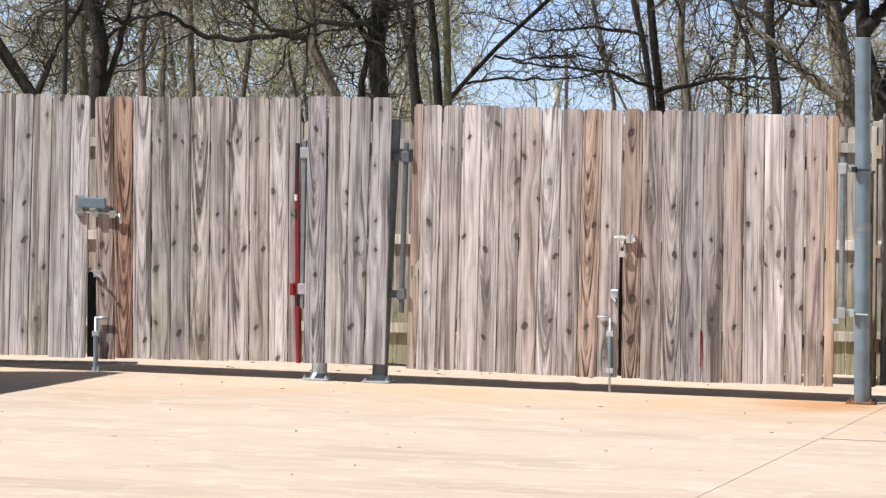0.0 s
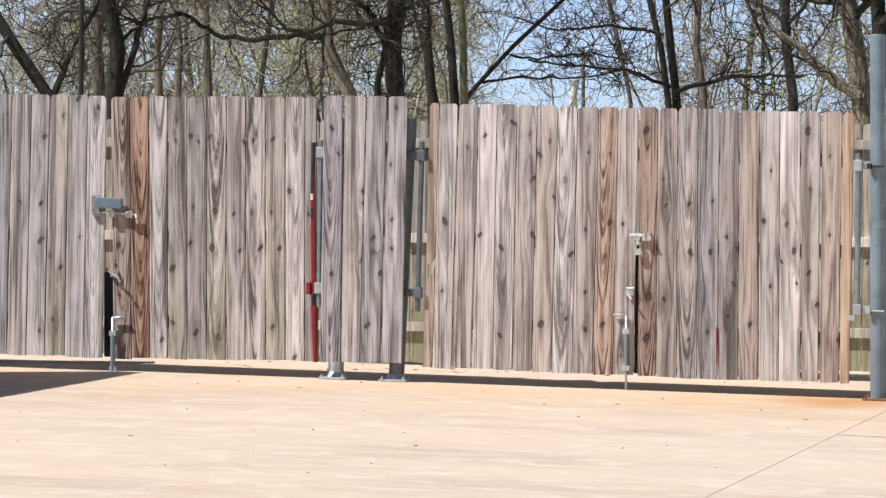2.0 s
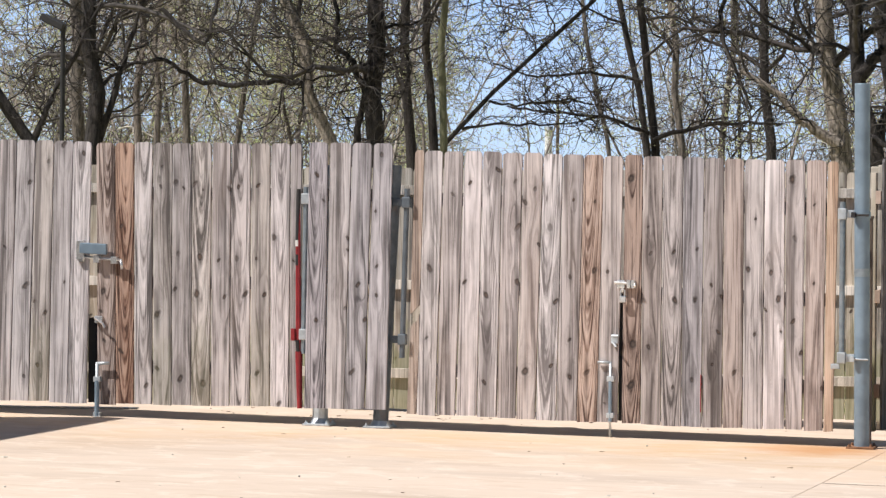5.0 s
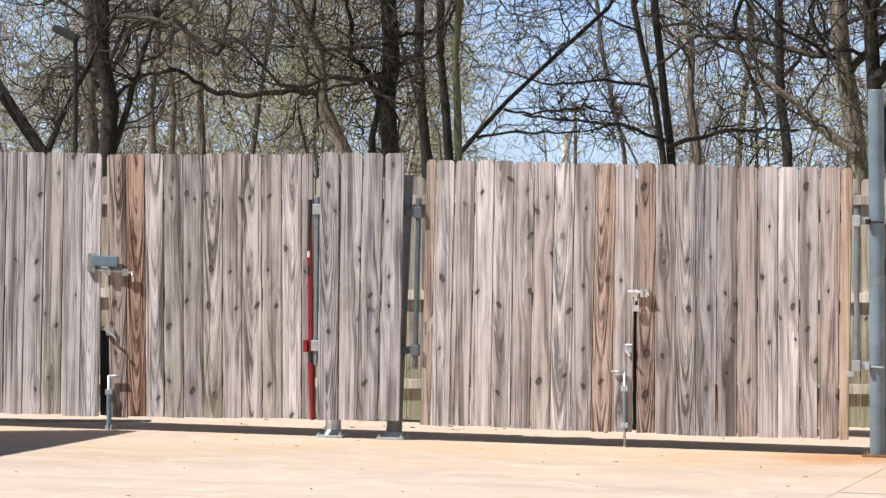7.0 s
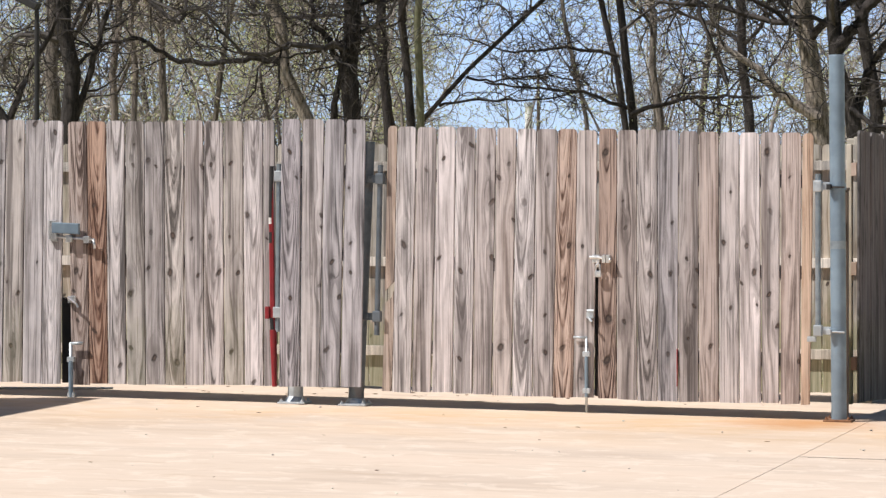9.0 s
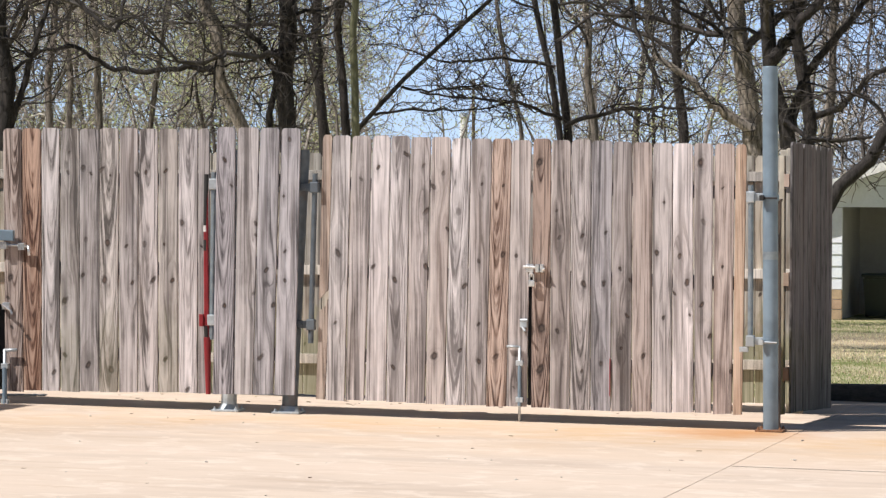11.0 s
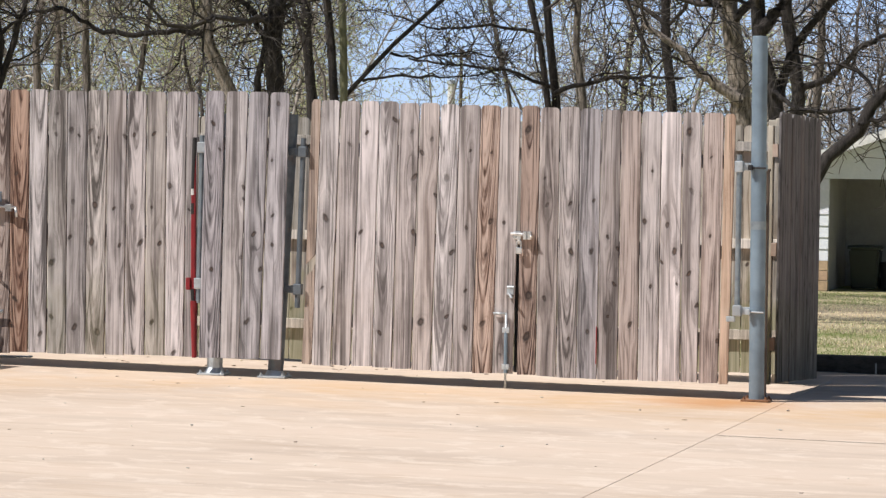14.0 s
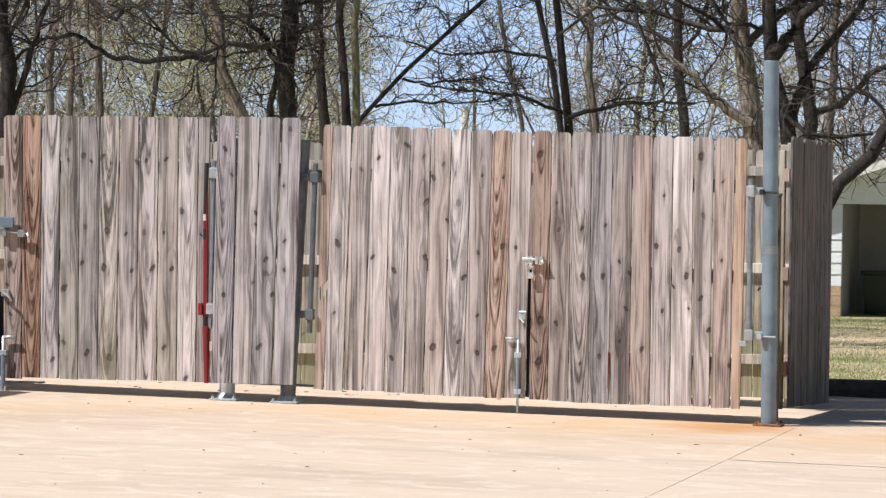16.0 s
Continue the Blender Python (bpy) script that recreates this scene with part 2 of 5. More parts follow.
def make_concrete():
    m, t, b = material("sunlit_concrete")
    co = t.nodes.new("ShaderNodeNewGeometry").outputs["Position"]
    broad = noise_of(t, scaled(t, co, (0.35, 0.9, 1)), 1.0, 5, 0.6)
    brush = noise_of(t, scaled(t, co, (0.5, 7.0, 1)), 1.0, 4, 0.55, 0.3)
    fine = noise_of(t, co, 55, 4, 0.7)
    c = ramp(t, broad, [(0.32, (0.50, 0.405, 0.33)), (0.50, (0.60, 0.495, 0.405)), (0.72, (0.635, 0.515, 0.42))])
    c = mix(t, calc(t, "MULTIPLY", ramp(t, brush, [(0.42, (0, 0, 0)), (0.68, (1, 1, 1))]), 0.35), c, (0.66, 0.545, 0.455))
    c = mix(t, calc(t, "MULTIPLY", ramp(t, fine, [(0.60, (0, 0, 0)), (0.75, (1, 1, 1))]), 0.22), c, (0.36, 0.29, 0.22))
    # bleached blotches and faint dirt runs
    pale = noise_of(t, scaled(t, co, (2.4, 2.6, 1)), 1.2, 7, 0.7, 0.5)
    c = mix(t, calc(t, "MULTIPLY", ramp(t, pale, [(0.52, (0, 0, 0)), (0.60, (1, 1, 1))]), 0.5), c, (0.72, 0.62, 0.53))
    dirt = noise_of(t, scaled(t, co, (1.1, 4.2, 1)), 1.3, 6, 0.7, 0.5)
    c = mix(t, calc(t, "MULTIPLY", ramp(t, dirt, [(0.54, (0, 0, 0)), (0.66, (1, 1, 1))]), 0.34), c, (0.44, 0.31, 0.20))
    # orange washed-out earth along the gate line
    sep = t.nodes.new("ShaderNodeSeparateXYZ")
    join(t, co, sep.inputs[0])
    band = calc(t, "SUBTRACT", 1.0, calc(t, "DIVIDE", calc(t, "ABSOLUTE", calc(t, "ADD", sep.outputs[1], 0.9)), 2.4, clamp=True), clamp=True)
    patch = noise_of(t, scaled(t, co, (0.8, 1.0, 1)), 0.9, 5, 0.65)
    f = calc(t, "MULTIPLY", calc(t, "MULTIPLY", band, ramp(t, patch, [(0.36, (0, 0, 0)), (0.62, (1, 1, 1))])), 0.68)
    c = mix(t, f, c, (0.58, 0.38, 0.20))
    # rust washed from the tall post's foot
    dx = calc(t, "SUBTRACT", sep.outputs[0], 2.72)
    dy = calc(t, "ADD", sep.outputs[1], 0.35)
    d = calc(t, "SQRT", calc(t, "ADD", calc(t, "MULTIPLY", calc(t, "MULTIPLY", dx, dx), 1.6), calc(t, "MULTIPLY", calc(t, "MULTIPLY", dy, dy), 1.1)))
    rn = noise_of(t, co, 3.2, 5, 0.65)
    rust = calc(t, "SUBTRACT", 1.0, calc(t, "DIVIDE", calc(t, "ADD", d, calc(t, "MULTIPLY", rn, 0.7)), 1.25, clamp=True), clamp=True)
    c = mix(t, calc(t, "MULTIPLY", rust, 1.3, clamp=True), c, (0.50, 0.24, 0.085))
    join(t, c, b.inputs["Base Color"])
    b.inputs["Roughness"].default_value = 0.9
    b.inputs["Specular IOR Level"].default_value = 0.2
    bump(t, b, calc(t, "ADD", fine, calc(t, "MULTIPLY", brush, 0.8)), 0.25, 0.004)
    return m


CONCRETE = make_concrete()


def make_ground():
    m, t, b = material("spring_grass_soil")
    co = t.nodes.new("ShaderNodeNewGeometry").outputs["Position"]
    n1 = noise_of(t, co, 0.8, 5, 0.6)
    n2 = noise_of(t, co, 9, 5, 0.7)
    c = ramp(t, n1, [(0.38, (0.22, 0.235, 0.085)), (0.5, (0.42, 0.37, 0.21)), (0.62, (0.50, 0.43, 0.28))])
    c = mix(t, calc(t, "MULTIPLY", ramp(t, n2, [(0.45, (0, 0, 0)), (0.65, (1, 1, 1))]), 0.5), c, (0.10, 0.13, 0.04))
    # a dry straw patch in the middle of the lawn
    sep = t.nodes.new("ShaderNodeSeparateXYZ")
    join(t, co, sep.inputs[0])
    dry = calc(t, "SUBTRACT", 1.0, calc(t, "DIVIDE", calc(t, "ABSOLUTE", calc(t, "SUBTRACT", sep.outputs[1], 25.5)), 6.5, clamp=True), clamp=True)
    c = mix(t, calc(t, "MULTIPLY", dry, ramp(t, n2, [(0.3, (0.4, 0.4, 0.4)), (0.5, (1, 1, 1))])), c, (0.56, 0.46, 0.31))
    join(t, c, b.inputs["Base Color"])
    b.inputs["Roughness"].default_value = 0.95
    bump(t, b, n2, 0.8, 0.05)
    return m


GROUND = make_ground()


def plain(name, base, var=0.12, scale=8, rough=0.7, stretch=(1, 1, 1), island=0.0, per_object=0.0):
    m, t, b = material(name)
    co = t.nodes.new("ShaderNodeNewGeometry")
    n = noise_of(t, scaled(t, co.outputs["Position"], stretch), scale, 5, 0.6)
    n2 = noise_of(t, scaled(t, co.outputs["Position"], stretch), scale * 7, 3, 0.6)
    lo, hi = tuple(v * (1 - var * 2) for v in base), tuple(min(1, v * (1 + var)) for v in base)
    c = mix(t, ramp(t, calc(t, "ADD", calc(t, "MULTIPLY", n, 0.65), calc(t, "MULTIPLY", n2, 0.35)), [(0.35, (0, 0, 0)), (0.65, (1, 1, 1))]), lo, hi)
    if island or per_object:
        h = t.nodes.new("ShaderNodeHueSaturation")
        src = co.outputs["Random Per Island"] if island else t.nodes.new("ShaderNodeObjectInfo").outputs["Random"]
        k = island or per_object
        join(t, calc(t, "ADD", 1 - k, calc(t, "MULTIPLY", src, 2 * k)), h.inputs["Value"])
        join(t, calc(t, "ADD", 0.5 - 0.03, calc(t, "MULTIPLY", src, 0.06)), h.inputs["Hue"])
        join(t, c, h.inputs["Color"])
        c = h.outputs[0]
    join(t, c, b.inputs["Base Color"])
    b.inputs["Roughness"].default_value = rough
    bump(t, b, n2, 0.3 if rough < 0.94 else 0.8, 0.01 if rough < 0.94 else 0.03)
    return m


# bark mottle, strengthened so the colour also carries sunlit patches and shadow speckle
BARK_DARK = plain("dark_bark", (0.050, 0.042, 0.039), 0.48, 7, 0.95, (3, 3, 0.5))
BARK_GREY = plain("grey_bark", (0.21, 0.18, 0.155), 0.47, 8, 0.95, (3, 3, 0.6))
BARK_PALE = plain("pale_bark", (0.38, 0.325, 0.275), 0.45, 9, 0.95, (3, 3, 0.8))
BARK_GREEN = plain("mossy_bark", (0.19, 0.19, 0.115), 0.25, 4, 0.95, (3, 3, 0.6))
TWIG = plain("grey_brown_twig", (0.062, 0.053, 0.049), 0.3, 2, 0.95, island=0.55)
# distant twigs: paler copies of the near twig, sunlight put into the colour
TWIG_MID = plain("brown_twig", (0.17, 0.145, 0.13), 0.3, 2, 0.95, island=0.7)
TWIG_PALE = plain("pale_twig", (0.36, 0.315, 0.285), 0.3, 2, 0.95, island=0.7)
SIDING = plain("white_siding", (0.79, 0.82, 0.88), 0.05, 3, 0.6, per_object=0.05)
BRICK = plain("tan_brick", (0.46, 0.33, 0.22), 0.15, 5, 0.85, per_object=0.12)
ROOFING = plain("roof_shingle", (0.20, 0.19, 0.18), 0.2, 4, 0.9)
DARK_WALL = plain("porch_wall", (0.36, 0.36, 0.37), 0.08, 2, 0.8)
BIN_GREEN = plain("green_plastic", (0.004, 0.013, 0.010), 0.15, 4, 0.45)
PLASTER = plain("rendered_wall", (0.5, 0.45, 0.38), 0.08, 2, 0.9)
DEBRIS = plain("dry_leaf", (0.24, 0.17, 0.11), 0.3, 20, 0.9, per_object=0.4)
PEBBLE = plain("pale_pebble", (0.6, 0.56, 0.5), 0.15, 30, 0.9, per_object=0.4)
SAND = plain("dark_joint_sand", (0.27, 0.21, 0.16), 0.3, 12, 0.95)
# kerb colour, darkened to carry the shade lying on it
KERB_SHADE = plain("shaded_kerb", (0.075, 0.07, 0.066), 0.3, 6, 0.9, (1, 3, 3))
POLE_WOOD = plain("creosoted_pole", (0.12, 0.09, 0.07), 0.2, 3, 0.9, (4, 4, 0.4))


def make_leaf(name, base):
    m, t, b = material(name)
    geo = t.nodes.new("ShaderNodeNewGeometry")
    h = t.nodes.new("ShaderNodeHueSaturation")
    h.inputs["Color"].default_value = (*base, 1)
    r = geo.outputs["Random Per Island"]
    join(t, calc(t, "ADD", 0.45, calc(t, "MULTIPLY", r, 0.08)), h.inputs["Hue"])
    join(t, calc(t, "ADD", 0.65, calc(t, "MULTIPLY", r, 0.7)), h.inputs["Value"])
    n = noise_of(t, geo.outputs["Position"], 40, 2)
    c = mix(t, calc(t, "MULTIPLY", n, 0.3), h.outputs[0], tuple(v * 0.6 for v in base))
    join(t, c, b.inputs["Base Color"])
    b.inputs["Roughness"].default_value = 0.6
    tr = node(t, "ShaderNodeBsdfTranslucent")
    join(t, c, tr.inputs["Color"])
    ms = node(t, "ShaderNodeMixShader", Fac=0.45)
    join(t, b.outputs[0], ms.inputs[1])
    join(t, tr.outputs[0], ms.inputs[2])
    join(t, ms.outputs[0], t.nodes["Material Output"].inputs["Surface"])
    return m


LEAF = make_leaf("spring_leaf", (0.42, 0.44, 0.23))
LEAF_OLIVE = make_leaf("olive_leaf", (0.57, 0.61, 0.30))
GRASS = make_leaf("grass_blade", (0.31, 0.37, 0.14))
GRASS_DRY = make_leaf("dry_grass_blade", (0.86, 0.74, 0.52))


def make_backdrop():
    """Clear spring sky far behind the woods."""
    m, t, b = material("clear_sky")
    sep = t.nodes.new("ShaderNodeSeparateXYZ")
    join(t, t.nodes.new("ShaderNodeNewGeometry").outputs["Position"], sep.inputs[0])
    c = ramp(t, calc(t, "DIVIDE", sep.outputs[2], 60.0, clamp=True), [(0.0, (0.44, 0.56, 0.73)), (1.0, (0.27, 0.44, 0.80))])
    em = node(t, "ShaderNodeEmission", Strength=1.25)
    join(t, c, em.inputs["Color"])
    join(t, em.outputs[0], t.nodes["Material Output"].inputs["Surface"])
    return m


SKYCLOTH = make_backdrop()


# ================= mesh helpers =================
def part(name, bm, mat, parent=None, label="", kind="", smooth=False):
    me = bpy.data.meshes.new(name)
    bm.to_mesh(me)
    bm.free()
    me.materials.append(mat)
    if smooth:
        me.shade_smooth()
    ob = new(name, me)
    if parent is not None:
        ob.parent = parent
    return tagged(ob, label, kind=kind)


def thing(name, label, category, at=(0, 0, 0), group="", kind=""):
    ob = new(name)
    ob.location = at
    ob.empty_display_size = 0.1
    return tagged(ob, label, category, group, kind)


def box(bm, x0, x1, y0, y1, z0, z1, bevel=0.0):
    r = bmesh.ops.create_cube(bm, size=1.0, matrix=Matrix.LocRotScale(((x0 + x1) / 2, (y0 + y1) / 2, (z0 + z1) / 2), None, (x1 - x0, y1 - y0, z1 - z0)))
    if bevel:
        vs = set(r["verts"])
        es = [e for e in bm.edges if e.verts[0] in vs and e.verts[1] in vs]
        bmesh.ops.bevel(bm, geom=es, offset=bevel, segments=2, affect="EDGES", profile=0.6)
    return bm


def tube(bm, a, b, r0, r1=None, sides=16, caps=True):
    a, b = Vector(a), Vector(b)
    d = b - a
    m = Matrix.Translation((a + b) / 2) @ d.to_track_quat("Z", "Y").to_matrix().to_4x4()
    bmesh.ops.create_cone(bm, cap_ends=caps, segments=sides, radius1=r0, radius2=r0 if r1 is None else r1, depth=d.length, matrix=m)
    return bm


def bent(bm, pts, r, sides=10):
    """A round bar through the points, with ball-like joints at the bends."""
    for a, b in zip(pts, pts[1:]):
        tube(bm, a, b, r, sides=sides)
    for p in pts[1:-1]:
        bmesh.ops.create_uvsphere(bm, u_segments=sides, v_segments=6, radius=r * 1.02, matrix=Matrix.Translation(p))
    return bm


def fresh():
    return bmesh.new()


# ================= ground =================
SLOPE = -0.0183


def pad_z(x):
    return SLOPE * x


def land_z(x, y):
    """Open ground: it meets the pad's edge and falls gently away behind."""
    z = -0.10 + SLOPE * max(-12.0, min(12.0, x))
    if y > 5:
        z -= 0.0215 * min(y - 5, 36)
    return z


def build_ground():
    xs = [-900, -300, -100, -50] + [-30 + 1.5 * i for i in range(41)] + [50, 100, 300, 900]
    ys = [-900, -200, -60, -30, -10, 0, 3] + [4 + 1.5 * i for i in range(30)] + [60, 100, 200, 500, 2000]
    bm = fresh()
    rows_ = []
    for y in ys:
        row = []
        for x in xs:
            z = land_z(x, y)
            if y > 6:
                z += 0.012 * noise.noise((x * 0.5, y * 0.5, 0))
            if y < 4.2:
                z -= 0.08
            row.append(bm.verts.new((x, y, z)))
        rows_.append(row)
    for a, b in zip(rows_, rows_[1:]):
        for i in range(len(xs) - 1):
            bm.faces.new((a[i], a[i + 1], b[i + 1], b[i]))
    part("ground", bm, GROUND, label="rough spring grass ground around the concrete yard", kind="structure", smooth=True)


build_ground()

bm = fresh()
bm.faces.new([bm.verts.new(p) for p in ((-420, 700, -8), (200, 700, -8), (200, 700, 75), (-420, 700, 75))])
part("backdrop", bm, SKYCLOTH, label="clear pale blue spring sky", kind="structure")

pavement = tagged(new("pavement"), "pale tan sunlit concrete yard with joints", "", "", "structure")


def slab(x0, x1, y0, y1):
    g, gy = 0.0009 if y1 < 0 else 0.0008, 0.015 if x0 > 3 and min(abs(y0 + 3.2), abs(y1 + 3.2)) < 0.1 else 0.0012
    bm = fresh()
    x0, x1, y0, y1 = x0 + g, x1 - g, y0 + gy, y1 - gy
    top = [bm.verts.new((x, y, pad_z(x))) for x, y in ((x0 + .003, y0 + .003), (x1 - .003, y0 + .003), (x1 - .003, y1 - .003), (x0 + .003, y1 - .003))]
    rim = [bm.verts.new((x, y, pad_z(x) - .003)) for x, y in ((x0, y0), (x1, y0), (x1, y1), (x0, y1))]
    low = [bm.verts.new((x, y, pad_z(x) - .16)) for x, y in ((x0, y0), (x1, y0), (x1, y1), (x0, y1))]
    bm.faces.new(top)
    for p, q in ((rim, top), (low, rim)):
        for i in range(4):
            bm.faces.new((p[i], p[(i + 1) % 4], q[(i + 1) % 4], q[i]))
    part("slab", bm, CONCRETE, pavement)


Y_JOINTS = [-30.0, -22.5, -17.6, -12.8, -8.0, -3.2, 3.6]
for xa, xb in ((-14.0, -8.9), (-8.9, -2.9), (-2.9, 3.1), (3.1, 9.1), (9.1, 15.0)):
    for ya, yb in zip(Y_JOINTS, Y_JOINTS[1:]):
        slab(xa, xb, ya, yb)


bm = fresh()
jv = [bm.verts.new((x, y, pad_z(x) + 0.002)) for x, y in ((3.11, -3.215), (9.1, -3.215), (9.1, -3.185), (3.11, -3.185))]
bm.faces.new(jv)
part("joint_filler", bm, SAND, pavement, "dark sandy joint filling")


# ================= wooden fence work =================
rnd = random.Random(4)


krnd = random.Random(21)


def lerp(a, b, f):
    return a + (b - a) * f


def picket(parent, mat, xb, xt, zb, zt, y, thick=0.017, ear=0.024, flip=1, label="", knots=None):
    """A dog-eared board. xb and xt: its two sides at the foot and at the top."""
    cx = (xb[0] + xb[1]) / 2
    bm = fresh()
    w = xt[1] - xt[0]
    e = min(ear, w * 0.3)
    j = [rnd.uniform(-0.004, 0.004) for _ in range(4)]
    prof = [(xb[0], zb + j[0]), (xb[1], zb + j[1]), (xt[1], zt - ear * 1.1 + j[2]), (xt[1] - e * 0.35, zt - ear * 0.35), (xt[1] - e, zt),
            (xt[0] + e, zt), (xt[0] + e * 0.35, zt - ear * 0.35), (xt[0], zt - ear * 1.1 + j[3])]
    yaw = rnd.gauss(0, 0.022)
    lean = rnd.gauss(0, 0.0015)
    fr, bk = [], []
    for x, z in prof:
        dy = (x - cx) * yaw + (z - zb) * lean
        fr.append(bm.verts.new((x - cx, dy, z - zb)))
        bk.append(bm.verts.new((x - cx, dy + thick * flip, z - zb)))
    a = bm.faces.new(fr)
    b = bm.faces.new(list(reversed(bk)))
    n = len(fr)
    for i in range(n):
        bm.faces.new((fr[(i + 1) % n], fr[i], bk[i], bk[(i + 1) % n]))
    bmesh.ops.recalc_face_normals(bm, faces=bm.faces)
    es = [ed for ed in a.edges if abs(ed.verts[0].co.z - ed.verts[1].co.z) > 0.5]
    bmesh.ops.bevel(bm, geom=es, offset=0.003, segments=1, affect="EDGES")
    ob = part("picket", bm, mat, parent, label)
    ob.location = (cx, y, zb)
    mine = []
    if knots is None:
        for _ in range(krnd.choice((1, 2, 2, 3, 4))):
            mine.append((krnd.uniform(-0.45, 0.45) * w, krnd.uniform(0.1, zt - zb - 0.1), krnd.uniform(0.009, 0.022)))
    else:
        for kx, kz, kr in knots:
            f = (kz - zb) / (zt - zb)
            if lerp(xb[0], xt[0], f) <= kx < lerp(xb[1], xt[1], f):
                mine.append((kx - cx, kz - zb, kr))
    for slot, k in zip(KNOT_SLOTS, mine[:5] + [(0.0, -9.0, 0.001)] * 5):
        ob[slot] = k
    return ob


def boards(parent, tops, feet, zt, zb, y, mats, knots=None, jit=0.003):
    """Pickets between the side lines; zt and zb: heights at both ends."""
    n = len(tops) - 1
    for i in range(n):
        f = i / max(1, n - 1)
        if mats[i % len(mats)] is None:
            continue
        gap = rnd.choice((0.002, 0.003, 0.003, 0.004, 0.006))
        picket(parent, mats[i % len(mats)], (feet[i] + gap, feet[i + 1] - gap), (tops[i] + gap, tops[i + 1] - gap),
               lerp(zb[0], zb[1], f) + rnd.uniform(-.004, .004), lerp(zt[0], zt[1], f) + rnd.uniform(-.004, .004), y + rnd.uniform(-jit, jit), knots=knots)


def rails(parent, x0, x1, zs0, slope, y, mat=None, h=0.089, d=0.038):
    for z in zs0:
        bm = fresh()
        box(bm, x0, x1, y, y + d, z - h / 2, z + h / 2, 0.003)
        for v in bm.verts:
            v.co.z += slope * (v.co.x - x0)
        # default wood is darkened to give the shade behind the pickets
        part("rail", bm, mat or WOOD_SHADED, parent)


G, M_, C, B, T_, P, S, R_ = WOOD_GREY, WOOD_MOSS, WOOD_COOL, WOOD_BROWN, WOOD_TAN, WOOD_PINK, WOOD_LIGHT, WOOD_RED

# knots of the boards: place along the fence, height and radius
KNOTS_F = [
    (-2.88, 1.84, 0.015), (-3.02, 1.69, 0.019), (-2.77, 1.96, 0.023), (-2.62, 1.90, 0.019), (-3.20, 1.23, 0.015), (-3.04, 1.22, 0.019), (-3.04, 0.96, 0.027),
    (-2.89, 0.77, 0.019), (-2.94, 0.40, 0.015), (-2.97, 0.85, 0.011), (-3.04, 0.32, 0.015), (-2.75, 0.99, 0.011),
]
KNOTS_A = [
    (-2.04, 1.81, 0.011), (-2.05, 1.67, 0.015), (-2.07, 0.77, 0.027), (-2.07, 0.39, 0.019), (-2.15, 0.27, 0.019), (-1.94, 1.70, 0.023), (-1.88, 1.66, 0.011),
    (-1.92, 1.20, 0.019), (-1.94, 0.95, 0.019), (-1.90, 0.32, 0.023), (-1.80, 1.69, 0.023), (-1.74, 1.65, 0.011), (-1.76, 1.18, 0.023), (-1.78, 0.92, 0.027),
    (-1.73, 0.29, 0.027), (-1.55, 1.66, 0.019), (-1.62, 1.16, 0.015), (-1.58, 0.90, 0.019), (-1.48, 1.67, 0.015), (-1.49, 1.17, 0.019), (-1.43, 0.92, 0.023),
    (-1.34, 0.37, 0.019), (-1.34, 1.68, 0.015), (-1.35, 1.17, 0.011), (-1.29, 0.92, 0.019), (-1.22, 1.32, 0.023), (-1.18, 0.16, 0.019), (-1.08, 1.16, 0.011),
    (-2.47, 0.93, 0.023), (-2.49, 0.79, 0.015), (-2.46, 0.58, 0.015), (-2.34, 1.39, 0.015), (-2.34, 0.51, 0.019),
]
KNOTS_P = [
    (-0.84, 1.58, 0.015), (-0.89, 0.75, 0.019), (-0.89, 1.76, 0.019), (-0.67, 1.32, 0.015), (-0.67, 1.24, 0.011), (-0.68, 0.84, 0.015), (-0.59, 1.00, 0.019),
    (-0.54, 0.76, 0.019), (-0.63, 0.40, 0.023), (-0.43, 1.90, 0.019), (-0.47, 1.51, 0.011), (-0.46, 1.13, 0.015), (-0.46, 0.93, 0.015),
]
KNOTS_B = [
    (-0.10, 1.12, 0.027), (-0.12, 0.64, 0.015), (0.12, 1.13, 0.019), (0.15, 1.03, 0.019), (0.18, 1.71, 0.015), (0.06, 1.63, 0.015), (0.38, 1.80, 0.023),
    (0.30, 0.94, 0.023), (0.29, 0.34, 0.019), (0.50, 1.72, 0.015), (0.52, 1.41, 0.023), (0.52, 1.03, 0.019), (0.58, 0.42, 0.027), (0.57, 1.58, 0.019),
    (0.67, 1.29, 0.015), (0.64, 1.67, 0.015), (0.75, 1.41, 0.023), (0.79, 0.90, 0.019), (0.76, 0.46, 0.019), (0.91, 1.60, 0.011), (0.89, 0.39, 0.023),
    (0.89, 0.64, 0.015), (0.89, 1.07, 0.015), (1.06, 1.12, 0.023), (1.03, 0.89, 0.015), (1.01, 0.42, 0.023), (1.14, 0.21, 0.011), (1.06, 1.59, 0.011),
    (1.15, 1.11, 0.015),
]
